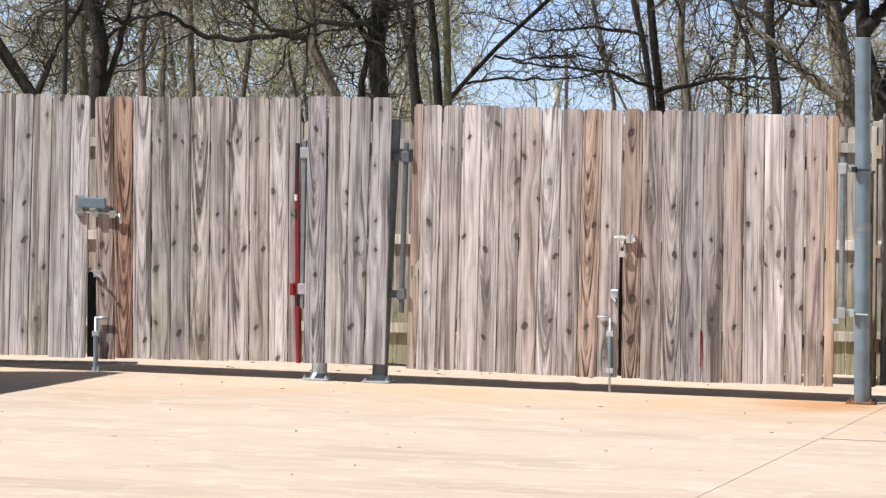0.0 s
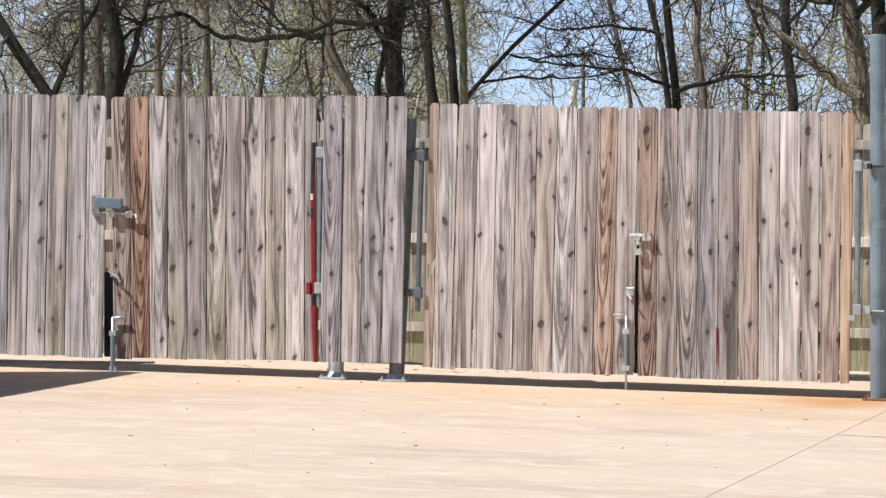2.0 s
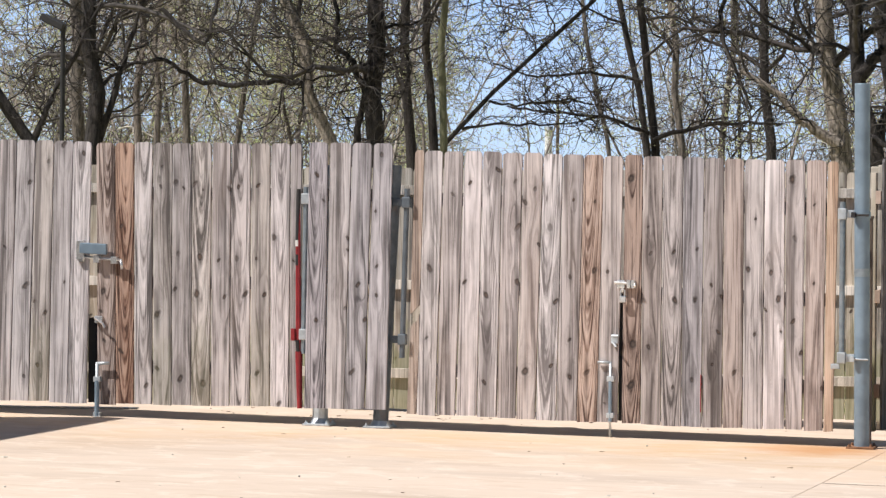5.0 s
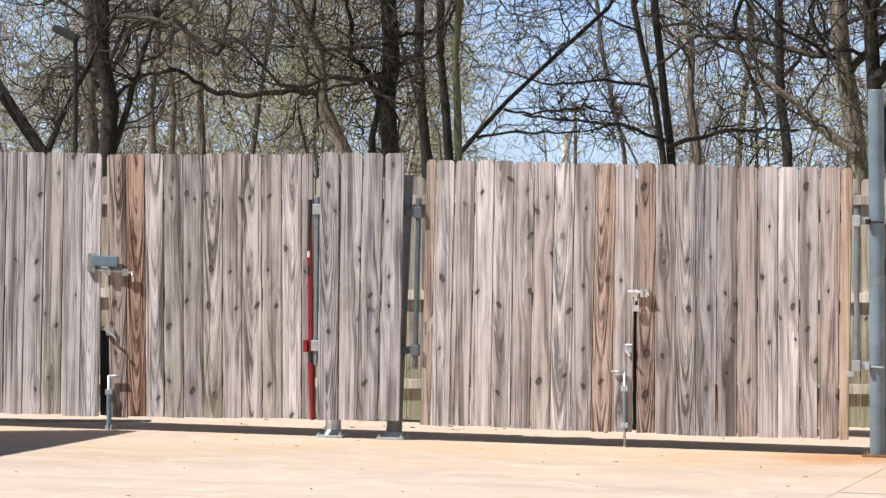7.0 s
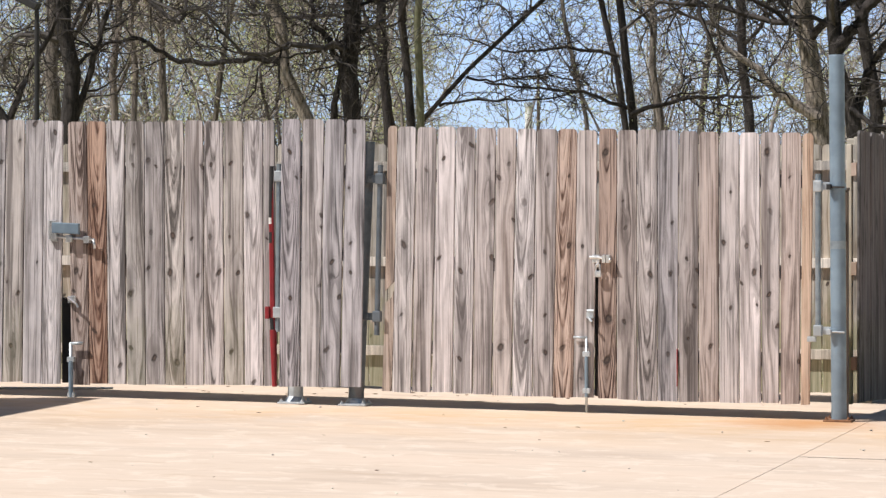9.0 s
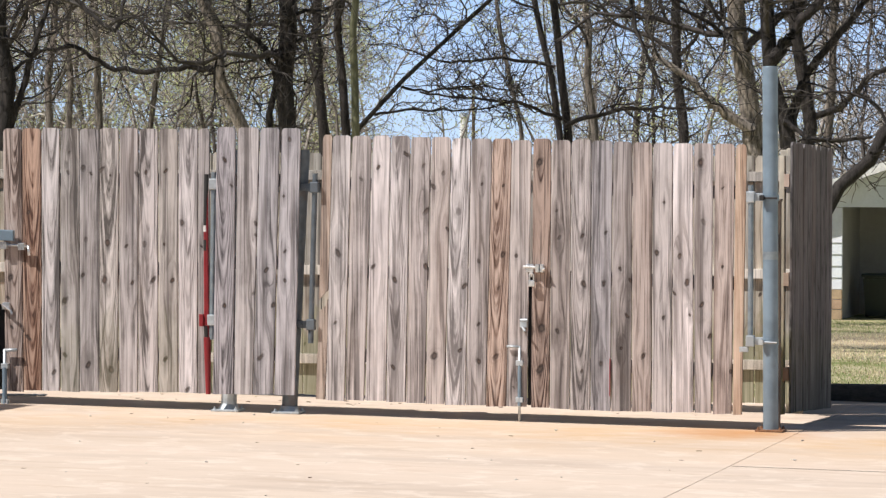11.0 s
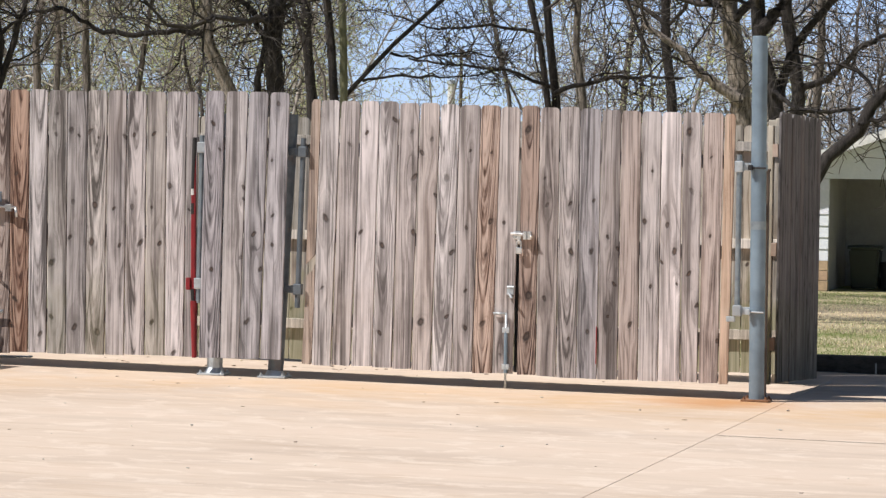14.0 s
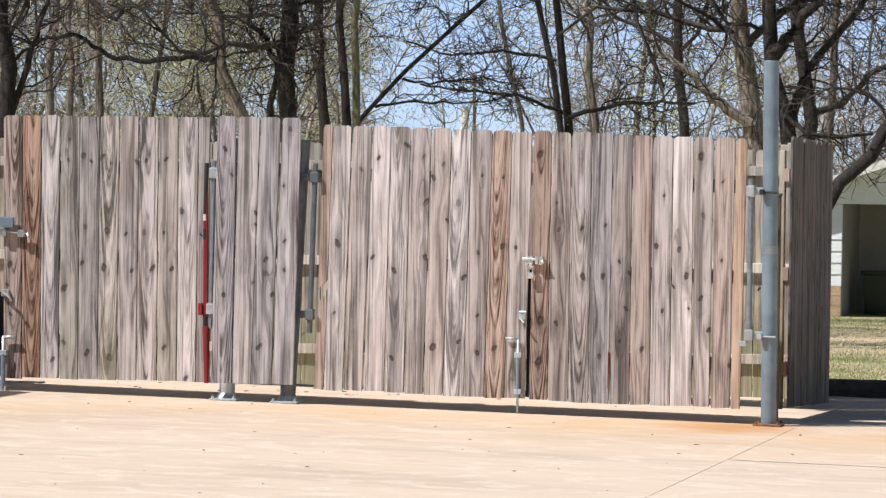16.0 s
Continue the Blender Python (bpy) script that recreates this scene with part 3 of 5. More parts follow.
KNOTS_C = [
    (1.31, 1.75, 0.027), (1.33, 0.62, 0.030), (1.32, 0.34, 0.030), (1.45, 1.24, 0.015), (1.44, 0.60, 0.019), (1.43, 1.42, 0.011), (1.61, 1.25, 0.015),
    (1.62, 0.92, 0.023), (1.61, 0.33, 0.015), (1.77, 1.27, 0.015), (1.76, 0.93, 0.023), (1.74, 0.38, 0.019), (1.94, 0.95, 0.015), (1.92, 0.71, 0.015),
    (1.88, 0.49, 0.015), (1.87, 1.03, 0.015), (2.03, 0.44, 0.019), (2.17, 1.48, 0.011), (2.12, 1.14, 0.019), (2.17, 0.70, 0.015), (2.28, 1.12, 0.019),
    (2.33, 0.94, 0.023), (2.24, 0.87, 0.015), (2.35, 0.72, 0.011), (2.42, 1.75, 0.027), (2.44, 1.35, 0.019), (2.49, 0.58, 0.019), (2.43, 0.79, 0.019),
    (2.57, 1.58, 0.011), (2.57, 1.05, 0.011), (2.63, 0.34, 0.015),
]

# the leaf beside the first gate
fixed = thing("fence_gate", "grey weathered dog-eared picket gate leaf, mossy along the foot", "gate", group="yard gates")
tops = [-3.266, -3.122, -2.983, -2.844, -2.701, -2.563]
feet = [-3.287, -3.143, -3.003, -2.855, -2.716, -2.573]
for _ in range(8):
    tops.insert(0, tops[0] - 0.143)
    feet.insert(0, feet[0] - 0.1425)
boards(fixed, tops, feet, (2.02, 1.984), (0.17, 0.138), -0.062, [G, S, M_, C, G, S, M_, C, G, S, M_, S, S], KNOTS_F)
rails(fixed, tops[0] + .02, -2.62, (0.42, 1.02, 1.64), -0.018, -0.042)
fixed.rotation_euler = (-0.034, 0, 0)

# first gate
gate_a = thing("fence_gate", "grey picket gate with two reddish-brown replacement boards", "gate", group="yard gates")
tops = [-2.529, -2.391, -2.250, -2.108, -1.967, -1.822, -1.678, -1.534, -1.394, -1.251, -1.108, -1.022]
feet = [-2.510, -2.376, -2.243, -2.101, -1.964, -1.819, -1.682, -1.538, -1.390, -1.246, -1.107, -1.021]
boards(gate_a, tops, feet, (1.977, 1.977), (0.133, 0.142), 0.0, [B, R_, G, M_, G, M_, G, G, M_, S, G, B], KNOTS_A)
rails(gate_a, -2.50, -1.03, (0.40, 1.0, 1.62), 0.0, 0.019)

# short fixed panel on two steel posts
panel = thing("short_fence", "narrow panel of four grey pickets on two steel pipe posts", "fence")
tops = [-0.949, -0.811, -0.644, -0.495, -0.350]
feet = [-0.976, -0.824, -0.689, -0.540, -0.388]
for i, mt in enumerate((C, S, C, C)):
    g0 = (0.003, 0.011, 0.009, 0.006)[i]
    picket(panel, mt, (feet[i] + 0.003, feet[i + 1] - 0.003), (tops[i] + g0, tops[i + 1] - 0.004), 0.14, 1.985 - 0.002 * i, -0.075 + rnd.uniform(-.004, .004), knots=KNOTS_P)
rails(panel, -0.94, -0.40, (0.42, 1.05, 1.62), 0.0, -0.056)

# double gate
gate_b = thing("fence_gate", "wide grey and brown picket gate leaf, leaning a little", "gate", group="yard gates")
tops = [-0.212, -0.144, -0.008, 0.136, 0.272, 0.407, 0.554, 0.696, 0.834, 0.980, 1.117, 1.255]
feet = [-0.258, -0.190, -0.053, 0.087, 0.241, 0.379, 0.514, 0.653, 0.799, 0.941, 1.083, 1.226]
boards(gate_b, tops, feet, (1.937, 1.903), (0.110, 0.078), 0.0, [None, G, G, S, S, G, P, S, G, B, P], KNOTS_B)
for pts in (((-0.236, 0.80), (-0.172, 0.735 + 0.13), (-0.147, 1.915), (-0.155, 1.935), (-0.195, 1.935), (-0.21, 1.91)),
            ((-0.258, 0.112), (-0.193, 0.110), (-0.174, 0.60), (-0.174, 0.80), (-0.190, 0.755), (-0.234, 0.72))):
    bm = fresh()
    f1 = [bm.verts.new((x, -0.002, z)) for x, z in pts]
    f2 = [bm.verts.new((x, 0.015, z)) for x, z in pts]
    bm.faces.new(f1)
    bm.faces.new(list(reversed(f2)))
    for i in range(len(pts)):
        k = (i + 1) % len(pts)
        bm.faces.new((f1[k], f1[i], f2[i], f2[k]))
    bmesh.ops.recalc_face_normals(bm, faces=bm.faces)
    part("picket", bm, WOOD_TAN, gate_b, "orange-tan narrow board, snapped across")
rails(gate_b, -0.20, 1.22, (0.42, 1.0, 1.60), -0.023, 0.019)

gate_c = thing("fence_gate", "wide grey picket gate leaf with a red-brown grained edge board", "gate", group="yard gates")
tops = [1.263, 1.392, 1.528, 1.672, 1.816, 1.951, 2.090, 2.229, 2.367, 2.509, 2.654, 2.734]
feet = [1.252, 1.386, 1.526, 1.667, 1.806, 1.950, 2.089, 2.228, 2.378, 2.501, 2.639, 2.707]
boards(gate_c, tops, feet, (1.907, 1.872), (0.074, 0.050), 0.0, [R_, P, G, C, G, P, G, S, G, P, T_], KNOTS_C)
rails(gate_c, 1.28, 2.70, (0.38, 0.97, 1.58), -0.023, 0.019)

# black strips behind two gate gaps stand in for the deep shade there
for gt, x0, x1, z0, z1 in ((gate_c, 1.222, 1.262, 0.09, 0.96), (gate_a, -2.60, -2.515, 0.14, 0.74)):
    bm = fresh()
    box(bm, x0, x1, 0.06, 0.10, z0, z1, 0.004)
    part("gap_strip", bm, BLACK, gt, "black strip standing in for the shade in a gate gap")

# back and side fences of the enclosure
back = thing("back_fence", "mossy picket fence with pale rails behind the gates", "fence", (0, 1.87, 0))
x = -4.9
while x < 2.84:
    picket(back, WOOD_BACK, (x + .003, x + .137), (x + .003, x + .137), 0.03 - 0.003 * x, 1.815 - 0.004 * x, 0.0, label="")
    x += 0.14
for z in (0.30, 0.955, 1.655):
    bm = fresh()
    box(bm, -4.9, 2.9, -0.040, -0.002, z - 0.035, z + 0.035, 0.003)
    part("rail", bm, WOOD_RAIL, back)
side = thing("side_fence", "short side fence of grey pickets, its shade put into the dark wood colour", "fence", (2.928, 0.46, 0))
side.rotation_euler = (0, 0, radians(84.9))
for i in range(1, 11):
    picket(side, WOOD_SHADED, (i * .128 + .0005, i * .128 + .1275), (i * .128 + .0005, i * .128 + .1275), 0.036 - 0.0035 * i, 1.90 - 0.004 * i, -0.02 + rnd.uniform(-.006, .006), ear=0.03)
for z in (0.30, 0.95, 1.63):
    bm = fresh()
    box(bm, 0.13, 1.39, 0.0, 0.038, z - 0.045, z + 0.045, 0.003)
    part("rail", bm, WOOD_TAN, side)
bm = fresh()
box(bm, 0.15, 0.21, 0.039, 0.075, 0.02, 1.80, 0.004)
part("post", bm, WOOD_BACK, side)
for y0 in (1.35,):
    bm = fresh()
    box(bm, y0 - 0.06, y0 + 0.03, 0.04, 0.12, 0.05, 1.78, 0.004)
    part("post", bm, WOOD_SHADED, side)

gp = thing("gate_post", "dark brown square post beside the tall pole", "post", (2.922, 0.15, pad_z(2.922)))
bm = fresh()
box(bm, -0.022, 0.022, -0.03, 0.03, 0.0, 1.54, 0.004)
part("shaft", bm, POLE_WOOD, gp)
bm = fresh()
box(bm, -0.028, 0.028, -0.036, 0.036, 1.54, 1.56, 0.004)
part("cap", bm, POLE_WOOD, gp)

# unseen plain wall, added to cast the shadow triangle at the left
bm = fresh()
box(bm, -4.50, -4.30, -12.0, -1.50, -0.05, 3.45, 0.01)
part("shadow_wall_west", bm, PLASTER, label="unseen plain wall added to cast the shadow at the left", kind="structure")
# hidden boxes added behind the fences to shade the concrete on the right
bm = fresh()
box(bm, 2.74, 2.87, 1.93, 3.0, -0.3, 1.86, 0.01)
box(bm, 2.61, 2.735, 3.0, 4.05, -0.3, 1.86, 0.01)
box(bm, 2.40, 2.53, 4.05, 5.6, -0.4, 1.86, 0.01)
part("shade_wall_back", bm, PLASTER, label="hidden low wall added to shade the concrete past the side fence", kind="structure")


# low kerb between the yard and the grass, coloured dark for its shade
edging = thing("kerb_edging", "low kerb between concrete and grass, its shade put into the dark colour", "edging", (2.35, 3.70, 0.0))
for i in range(5):
    bm = fresh()
    xa = i * 1.22
    box(bm, xa + 0.004, xa + 1.216, -0.07, 0.07, -0.24, 0.115 + pad_z(2.35 + xa), 0.012)
    part("kerb_piece", bm, KERB_SHADE, edging)
for xa in (0.96, 1.18):
    bm = fresh()
    box(bm, xa - 0.006, xa + 0.006, -0.078, -0.070, -0.14, 0.02, 0.002)
    part("peg", bm, GALV, edging, "thin pale metal peg")

# ================= steel posts and hardware =================
def flange(parent, x, y, z, r, mat, bolt_mat, n=4):
    bm = fresh()
    box(bm, x - r, x + r, y - r, y + r, z, z + 0.014, 0.004)
    part("base_plate", bm, mat, parent)
    for i in range(n):
        a = math.pi / 4 + i * math.pi / 2
        bx, by = x + r * 1.1 * math.cos(a), y + r * 1.1 * math.sin(a)
        bm = fresh()
        tube(bm, (bx, by, z + 0.014), (bx, by, z + 0.024), 0.012, sides=6)
        tube(bm, (bx, by, z + 0.024), (bx, by, z + 0.034), 0.006, sides=8)
        part("bolt", bm, bolt_mat, parent)


for px, tx, lab in ((-0.893, -0.86, "galvanised pipe post with bolted foot plate under the panel"), (-0.458, -0.372, "leaning dark grey pipe post with bolted foot plate")):
    post = thing("pipe_post", lab, "post", group="panel posts")
    z0 = pad_z(px)
    bm = fresh()
    tube(bm, (px, 0.05, z0 + 0.012), (tx, 0.05, 1.83), 0.054, sides=24)
    part("pipe", bm, GALV if px < -0.6 else STEEL_DARK, post, smooth=False)
    bm = fresh()
    tube(bm, (px, 0.05, z0 + 0.012), (px + 0.002, 0.05, z0 + 0.05), 0.074, 0.056, sides=24)
    part("weld_collar", bm, GALV, post)
    flange(post, px, 0.03, z0 + 0.001, 0.098, GALV, GALV)

tall = thing("steel_pole", "tall bluish galvanised pipe pole with a rusty foot plate", "pole")
bm = fresh()
tube(bm, (2.909, -0.05, -0.045), (2.893, -0.05, 2.392), 0.0515, sides=32, caps=False)
tube(bm, (2.893, -0.05, 2.388), (2.893, -0.05, 2.396), 0.0515, 0.048, sides=32)
part("pipe", bm, GALV_BLUE, tall, smooth=True)
bm = fresh()
tube(bm, (2.9015, -0.05, 1.10), (2.901, -0.05, 1.155), 0.0525, sides=32)
part("seam_band", bm, PIPE, tall, "paler galvanised band", smooth=False)
flange(tall, 2.909, -0.05, pad_z(2.909) + 0.001, 0.095, RUST, RUST)


def pipe_hinge(parent, x0, z0, x1, z1, y, collars, arm, mat):
    """A gate's hinge pipe with two collars, each with a strap arm towards its post."""
    bm = fresh()
    tube(bm, (x0, y, z0), (x1, y, z1), 0.019, sides=16)
    part("hinge_pipe", bm, PIPE if mat is GALV else mat, parent)
    for z in collars:
        f = (z - z0) / (z1 - z0)
        x = lerp(x0, x1, f)
        bm = fresh()
        box(bm, x - 0.029, x + 0.029, y - 0.03, y + 0.03, z - 0.038, z + 0.038, 0.008)
        c = part("hinge_collar", bm, mat, parent)
        bm = fresh()
        xa, xb = sorted((x, x + arm))
        box(bm, xa, xb, y - 0.006, y + 0.012, z - 0.026, z + 0.026, 0.003)
        part("strap", bm, mat, c)
        bm = fresh()
        tube(bm, (x + arm * 0.7, y - 0.022, z), (x + arm * 0.7, y + 0.02, z), 0.011, sides=6)
        part("bolt", bm, mat, c)


pipe_hinge(gate_a, -0.981, 1.675, -0.995, 0.515, -0.03, (1.592, 0.650), 0.09, GALV)
pipe_hinge(gate_b, -0.263, 1.668, -0.292, 0.497, -0.01, (1.572, 0.625), -0.10, STEEL_DARK)
pipe_hinge(gate_c, 2.764, 1.60, 2.765, 0.53, -0.03, (1.520, 0.552), 0.10, GALV)
# clamp bands on the tall pole
for z in (1.515, 0.548):
    bm = fresh()
    tube(bm, (2.90, -0.05, z - 0.022), (2.90, -0.05, z + 0.022), 0.0585, sides=28)
    cl = part("clamp_band", bm, GALV_BLUE, tall)
    bm = fresh()
    box(bm, 2.835, 2.865, -0.135, -0.095, z - 0.018, z + 0.018, 0.003)
    tube(bm, (2.86, -0.115, z), (2.955, -0.115, z - 0.003), 0.007, sides=8)
    part("clamp_bolt", bm, BLACK if z > 1 else GALV, cl)
# small latch tab by the lower clamp
bm = fresh()
box(bm, 2.690, 2.752, -0.03, -0.012, 0.475, 0.512, 0.006)
part("latch_tab", bm, GALV, gate_c)

# striped red bar between the first gate and the panel
RX = -1.044
bm = fresh()
tube(bm, (RX + 0.024, -0.035, 0.135), (RX + 0.010, -0.035, 1.66), 0.012, sides=12)
red = part("striped_bar", bm, RED, gate_a, "red steel bar with white and black bands")
for z0, z1, mt, r0, r1, xa, xb in ((0.135, 0.53, RED, 0.017, 0.026, 0.026, 0.018), (0.53, 0.61, BLACK, 0.017, 0.017, 0.014, 0.010), (0.61, 1.13, RED, 0.013, 0.013, 0.008, 0.004),
                                   (1.13, 1.205, BLACK, 0.015, 0.015, 0.004, 0.004), (1.205, 1.262, RED, 0.013, 0.013, 0.004, 0.003), (1.262, 1.305, WHITE_PAINT, 0.0145, 0.0145, 0.003, 0.003),
                                   (1.305, 1.66, BLACK, 0.015, 0.015, 0.004, 0.010)):
    bm = fresh()
    tube(bm, (RX + xa, -0.035, z0), (RX + xb, -0.035, z1), r0, r1, sides=18)
    part("band", bm, mt, red)
bm = fresh()
box(bm, RX - 0.036, RX - 0.006, -0.06, -0.02, 0.605, 0.69, 0.006)
part("bracket", bm, RED, red, "red painted bracket")


def drop_rod(parent, x, ztop, zfoot, y, hand, r=0.0085):
    """A cane bolt: a rod with a bent handle that slides in two brackets."""
    bm = fresh()
    bent(bm, [(x, y, zfoot), (x, y, ztop), (x + hand * 0.09, y, ztop + 0.004)], r, 10)
    rod = part("drop_rod", bm, GALV, parent, "galvanised drop rod with bent handle", smooth=True)
    bm = fresh()
    tube(bm, (x, y, ztop - 0.40), (x, y, ztop - 0.12), r * 1.5, sides=12)
    part("sleeve", bm, GALV_BLUE, rod)
    for z in (ztop - 0.11, ztop - 0.36):
        bm = fresh()
        box(bm, x - 0.025, x + 0.025, y - 0.012, 0.0, z - 0.018, z + 0.018, 0.003)
        part("bracket", bm, GALV, rod)


drop_rod(gate_a, -2.502, 0.420, pad_z(-2.5) + 0.006, -0.034, 1, 0.0115)
drop_rod(gate_b, 1.181, 0.490, pad_z(1.18) + 0.004, -0.022, -1)

# first gate's latch: cover box, slide bolt and hanging hasp
bm = fresh()
box(bm, -2.630, -2.432, -0.062, -0.022, 1.196, 1.272, 0.006)
for v in bm.verts:
    v.co.z -= 0.05 * (v.co.x + 2.63)
latch = part("latch", bm, GALV_BLUE, gate_a, "grey steel gate latch with slide bolt")
bm = fresh()
bent(bm, [(-2.645, -0.036, 1.172), (-2.33, -0.036, 1.150), (-2.322, -0.036, 1.085)], 0.010, 10)
part("slide_bolt", bm, CHROME, latch, smooth=True)
for xx in (-2.62, -2.51, -2.38):
    bm = fresh()
    box(bm, xx - 0.022, xx + 0.022, -0.05, -0.002, 1.135 - 0.05 * (xx + 2.6), 1.185 - 0.05 * (xx + 2.6), 0.004)
    part("bolt_keeper", bm, CHROME, latch)
bm = fresh()
box(bm, -2.655, -2.60, -0.06, -0.03, 1.15, 1.285, 0.004)
part("strike_plate", bm, CHROME, latch)
bm = fresh()
box(bm, -2.525, -2.47, -0.03, -0.002, 0.705, 0.755, 0.005)
catch = part("catch", bm, CHROME, gate_a, "small bright catch")
bm = fresh()
bent(bm, [(-2.52, -0.045, 0.745), (-2.455, -0.05, 0.70), (-2.445, -0.045, 0.675)], 0.008, 8)
part("hook", bm, CHROME, catch)

# double gate's latch, padlock and lower bolt
bm = fresh()
box(bm, 1.222, 1.275, -0.03, -0.004, 1.00, 1.055, 0.005)
latch2 = part("latch", bm, CHROME, gate_b, "bright zinc slide bolt")
bm = fresh()
bent(bm, [(1.205, -0.03, 1.038), (1.345, -0.03, 1.032), (1.350, -0.05, 1.015)], 0.010, 10)
part("slide_bolt", bm, CHROME, latch2)
for xx in (1.305, 1.335):
    bm = fresh()
    box(bm, xx - 0.013, xx + 0.013, -0.045, -0.002, 1.00, 1.055, 0.004)
    part("bolt_keeper", bm, CHROME, latch2)
lock = thing("padlock", "small bright padlock hanging from the gate latch", "padlock", (1.264, -0.032, 0.925))
bm = fresh()
box(bm, -0.022, 0.022, -0.011, 0.011, -0.022, 0.022, 0.006)
part("body", bm, CHROME, lock)
bm = fresh()
bent(bm, [(-0.014, 0, 0.02), (-0.014, 0, 0.06), (0.0, 0, 0.072), (0.014, 0, 0.06), (0.014, 0, 0.02)], 0.005, 8)
part("shackle", bm, CHROME, lock)
bm = fresh()
box(bm, 1.182, 1.232, -0.028, -0.004, 0.622, 0.668, 0.006)
tube(bm, (1.185, -0.02, 0.672), (1.235, -0.02, 0.672), 0.012, sides=10)
tube(bm, (1.20, -0.035, 0.63), (1.225, -0.05, 0.60), 0.009, sides=8)
part("lower_catch", bm, GALV, gate_b, "small galvanised catch")
# a stripe of red paint between two boards
bm = fresh()
box(bm, 1.800, 1.807, -0.012, -0.006, 0.165, 0.42, 0.001)
part("paint_stripe", bm, RED, gate_c, "thin red paint stripe")

# ================= house behind =================
HX, HY = -1.85, 41.4
house = thing("house", "small white lap-sided house with an open shaded porch", "house", (HX, HY, -0.84))
for i in range(11):
    z = 0.52 + i * 0.2
    for xa, xb in ((-0.7, -0.30), (-0.30, 0.215)):
        if z + 0.2 <= 1.95:
            bm = fresh()
            vs = [(xa, -0.022, z), (xb, -0.022, z), (xb, -0.006, z + 0.197), (xa, -0.006, z + 0.197)]
            f = [bm.verts.new(v) for v in vs]
            k = [bm.verts.new((v[0], 0.01, v[2])) for v in vs]
            bm.faces.new(f)
            for a in range(4):
                bm.faces.new((f[(a + 1) % 4], f[a], k[a], k[(a + 1) % 4]))
            part("siding_board", bm, SIDING, house)
for i in range(3):
    for xa in (-0.7, -0.2):
        bm = fresh()
        box(bm, xa, min(xa + 0.49, 0.215), -0.02, 0.08, i * 0.174, i * 0.174 + 0.165, 0.006)
        part("foundation_block", bm, BRICK, house)
bm = fresh()
box(bm, -0.7, 0.21, 0.011, 0.16, 0.0, 1.92)
part("wall", bm, SIDING, house)
bm = fresh()
box(bm, 4.2, 4.7, 0.011, 0.16, 0.0, 1.92)
part("wall", bm, SIDING, house)
# gable above the porch
bm = fresh()
gv = [(-0.7, 0, 1.93), (4.7, 0, 1.93), (4.7, 0, 1.99), (2.0, 0, 2.92), (-0.7, 0, 1.99)]
f1 = [bm.verts.new((a, -0.012, c)) for a, b, c in gv]
f2 = [bm.verts.new((a, 0.15, c)) for a, b, c in gv]
bm.faces.new(f1)
bm.faces.new(list(reversed(f2)))
for i in range(5):
    bm.faces.new((f1[(i + 1) % 5], f1[i], f2[i], f2[(i + 1) % 5]))
part("gable", bm, SIDING, house)


def roof_side(xa, za, xb, zb):
    bm = fresh()
    for y0, y1, t0, t1, mt in ((-0.29, 7.0, 0.0, 0.10, ROOFING),):
        vs = [bm.verts.new(p) for p in ((xa, y0, za), (xb, y0, zb), (xb, y1, zb), (xa, y1, za), (xa, y0, za + t1), (xb, y0, zb + t1), (xb, y1, zb + t1), (xa, y1, za + t1))]
        for q in ((0, 1, 2, 3), (4, 7, 6, 5), (0, 4, 5, 1), (1, 5, 6, 2), (2, 6, 7, 3), (3, 7, 4, 0)):
            bm.faces.new([vs[i] for i in q])
    rf = part("roof", bm, ROOFING, house)
    bm = fresh()
    vs = [bm.verts.new(p) for p in ((xa, -0.32, za - 0.04), (xb, -0.32, zb - 0.04), (xb, -0.32, zb + 0.11), (xa, -0.32, za + 0.11), (xa, -0.292, za - 0.04), (xb, -0.292, zb - 0.04), (xb, -0.292, zb + 0.11), (xa, -0.292, za + 0.11))]
    for q in ((0, 1, 2, 3), (4, 7, 6, 5), (3, 2, 6, 7), (0, 4, 5, 1), (0, 3, 7, 4), (1, 5, 6, 2)):
        bm.faces.new([vs[i] for i in q])
    part("fascia", bm, WHITE_PAINT, rf, "white fascia board")


roof_side(-1.2, 1.86, 2.0, 2.95)
roof_side(2.0, 2.95, 5.2, 1.86)
bm = fresh()
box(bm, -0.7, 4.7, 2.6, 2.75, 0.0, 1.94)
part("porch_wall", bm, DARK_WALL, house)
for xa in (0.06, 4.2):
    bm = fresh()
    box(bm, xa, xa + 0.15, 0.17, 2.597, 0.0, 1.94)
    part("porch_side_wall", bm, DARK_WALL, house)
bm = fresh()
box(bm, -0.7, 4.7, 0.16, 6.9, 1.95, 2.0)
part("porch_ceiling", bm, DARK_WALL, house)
bm = fresh()
box(bm, 1.35, 2.2, 2.5, 2.59, 0.42, 1.92, 0.01)
dr = part("door", bm, SIDING, house, "plain white back door")
bm = fresh()
box(bm, 1.50, 2.05, 2.47, 2.499, 0.8, 1.75, 0.02)
part("door_panel", bm, DARK_WALL, dr)
for k in range(2):
    bm = fresh()
    box(bm, 1.2, 2.5, 1.7 + k * 0.35, 2.5, k * 0.2, k * 0.2 + 0.195, 0.01)
    part("step", bm, DARK_WALL, house)
wb = thing("wheeled_bin", "dark green lidded wheeled bin standing in the porch", "bin", (HX + 0.72, HY + 1.3, -0.84))
bm = fresh()
bmesh.ops.create_cube(bm, size=1.0, matrix=Matrix.LocRotScale((0, 0, 0.36), None, (0.54, 0.55, 0.68)))
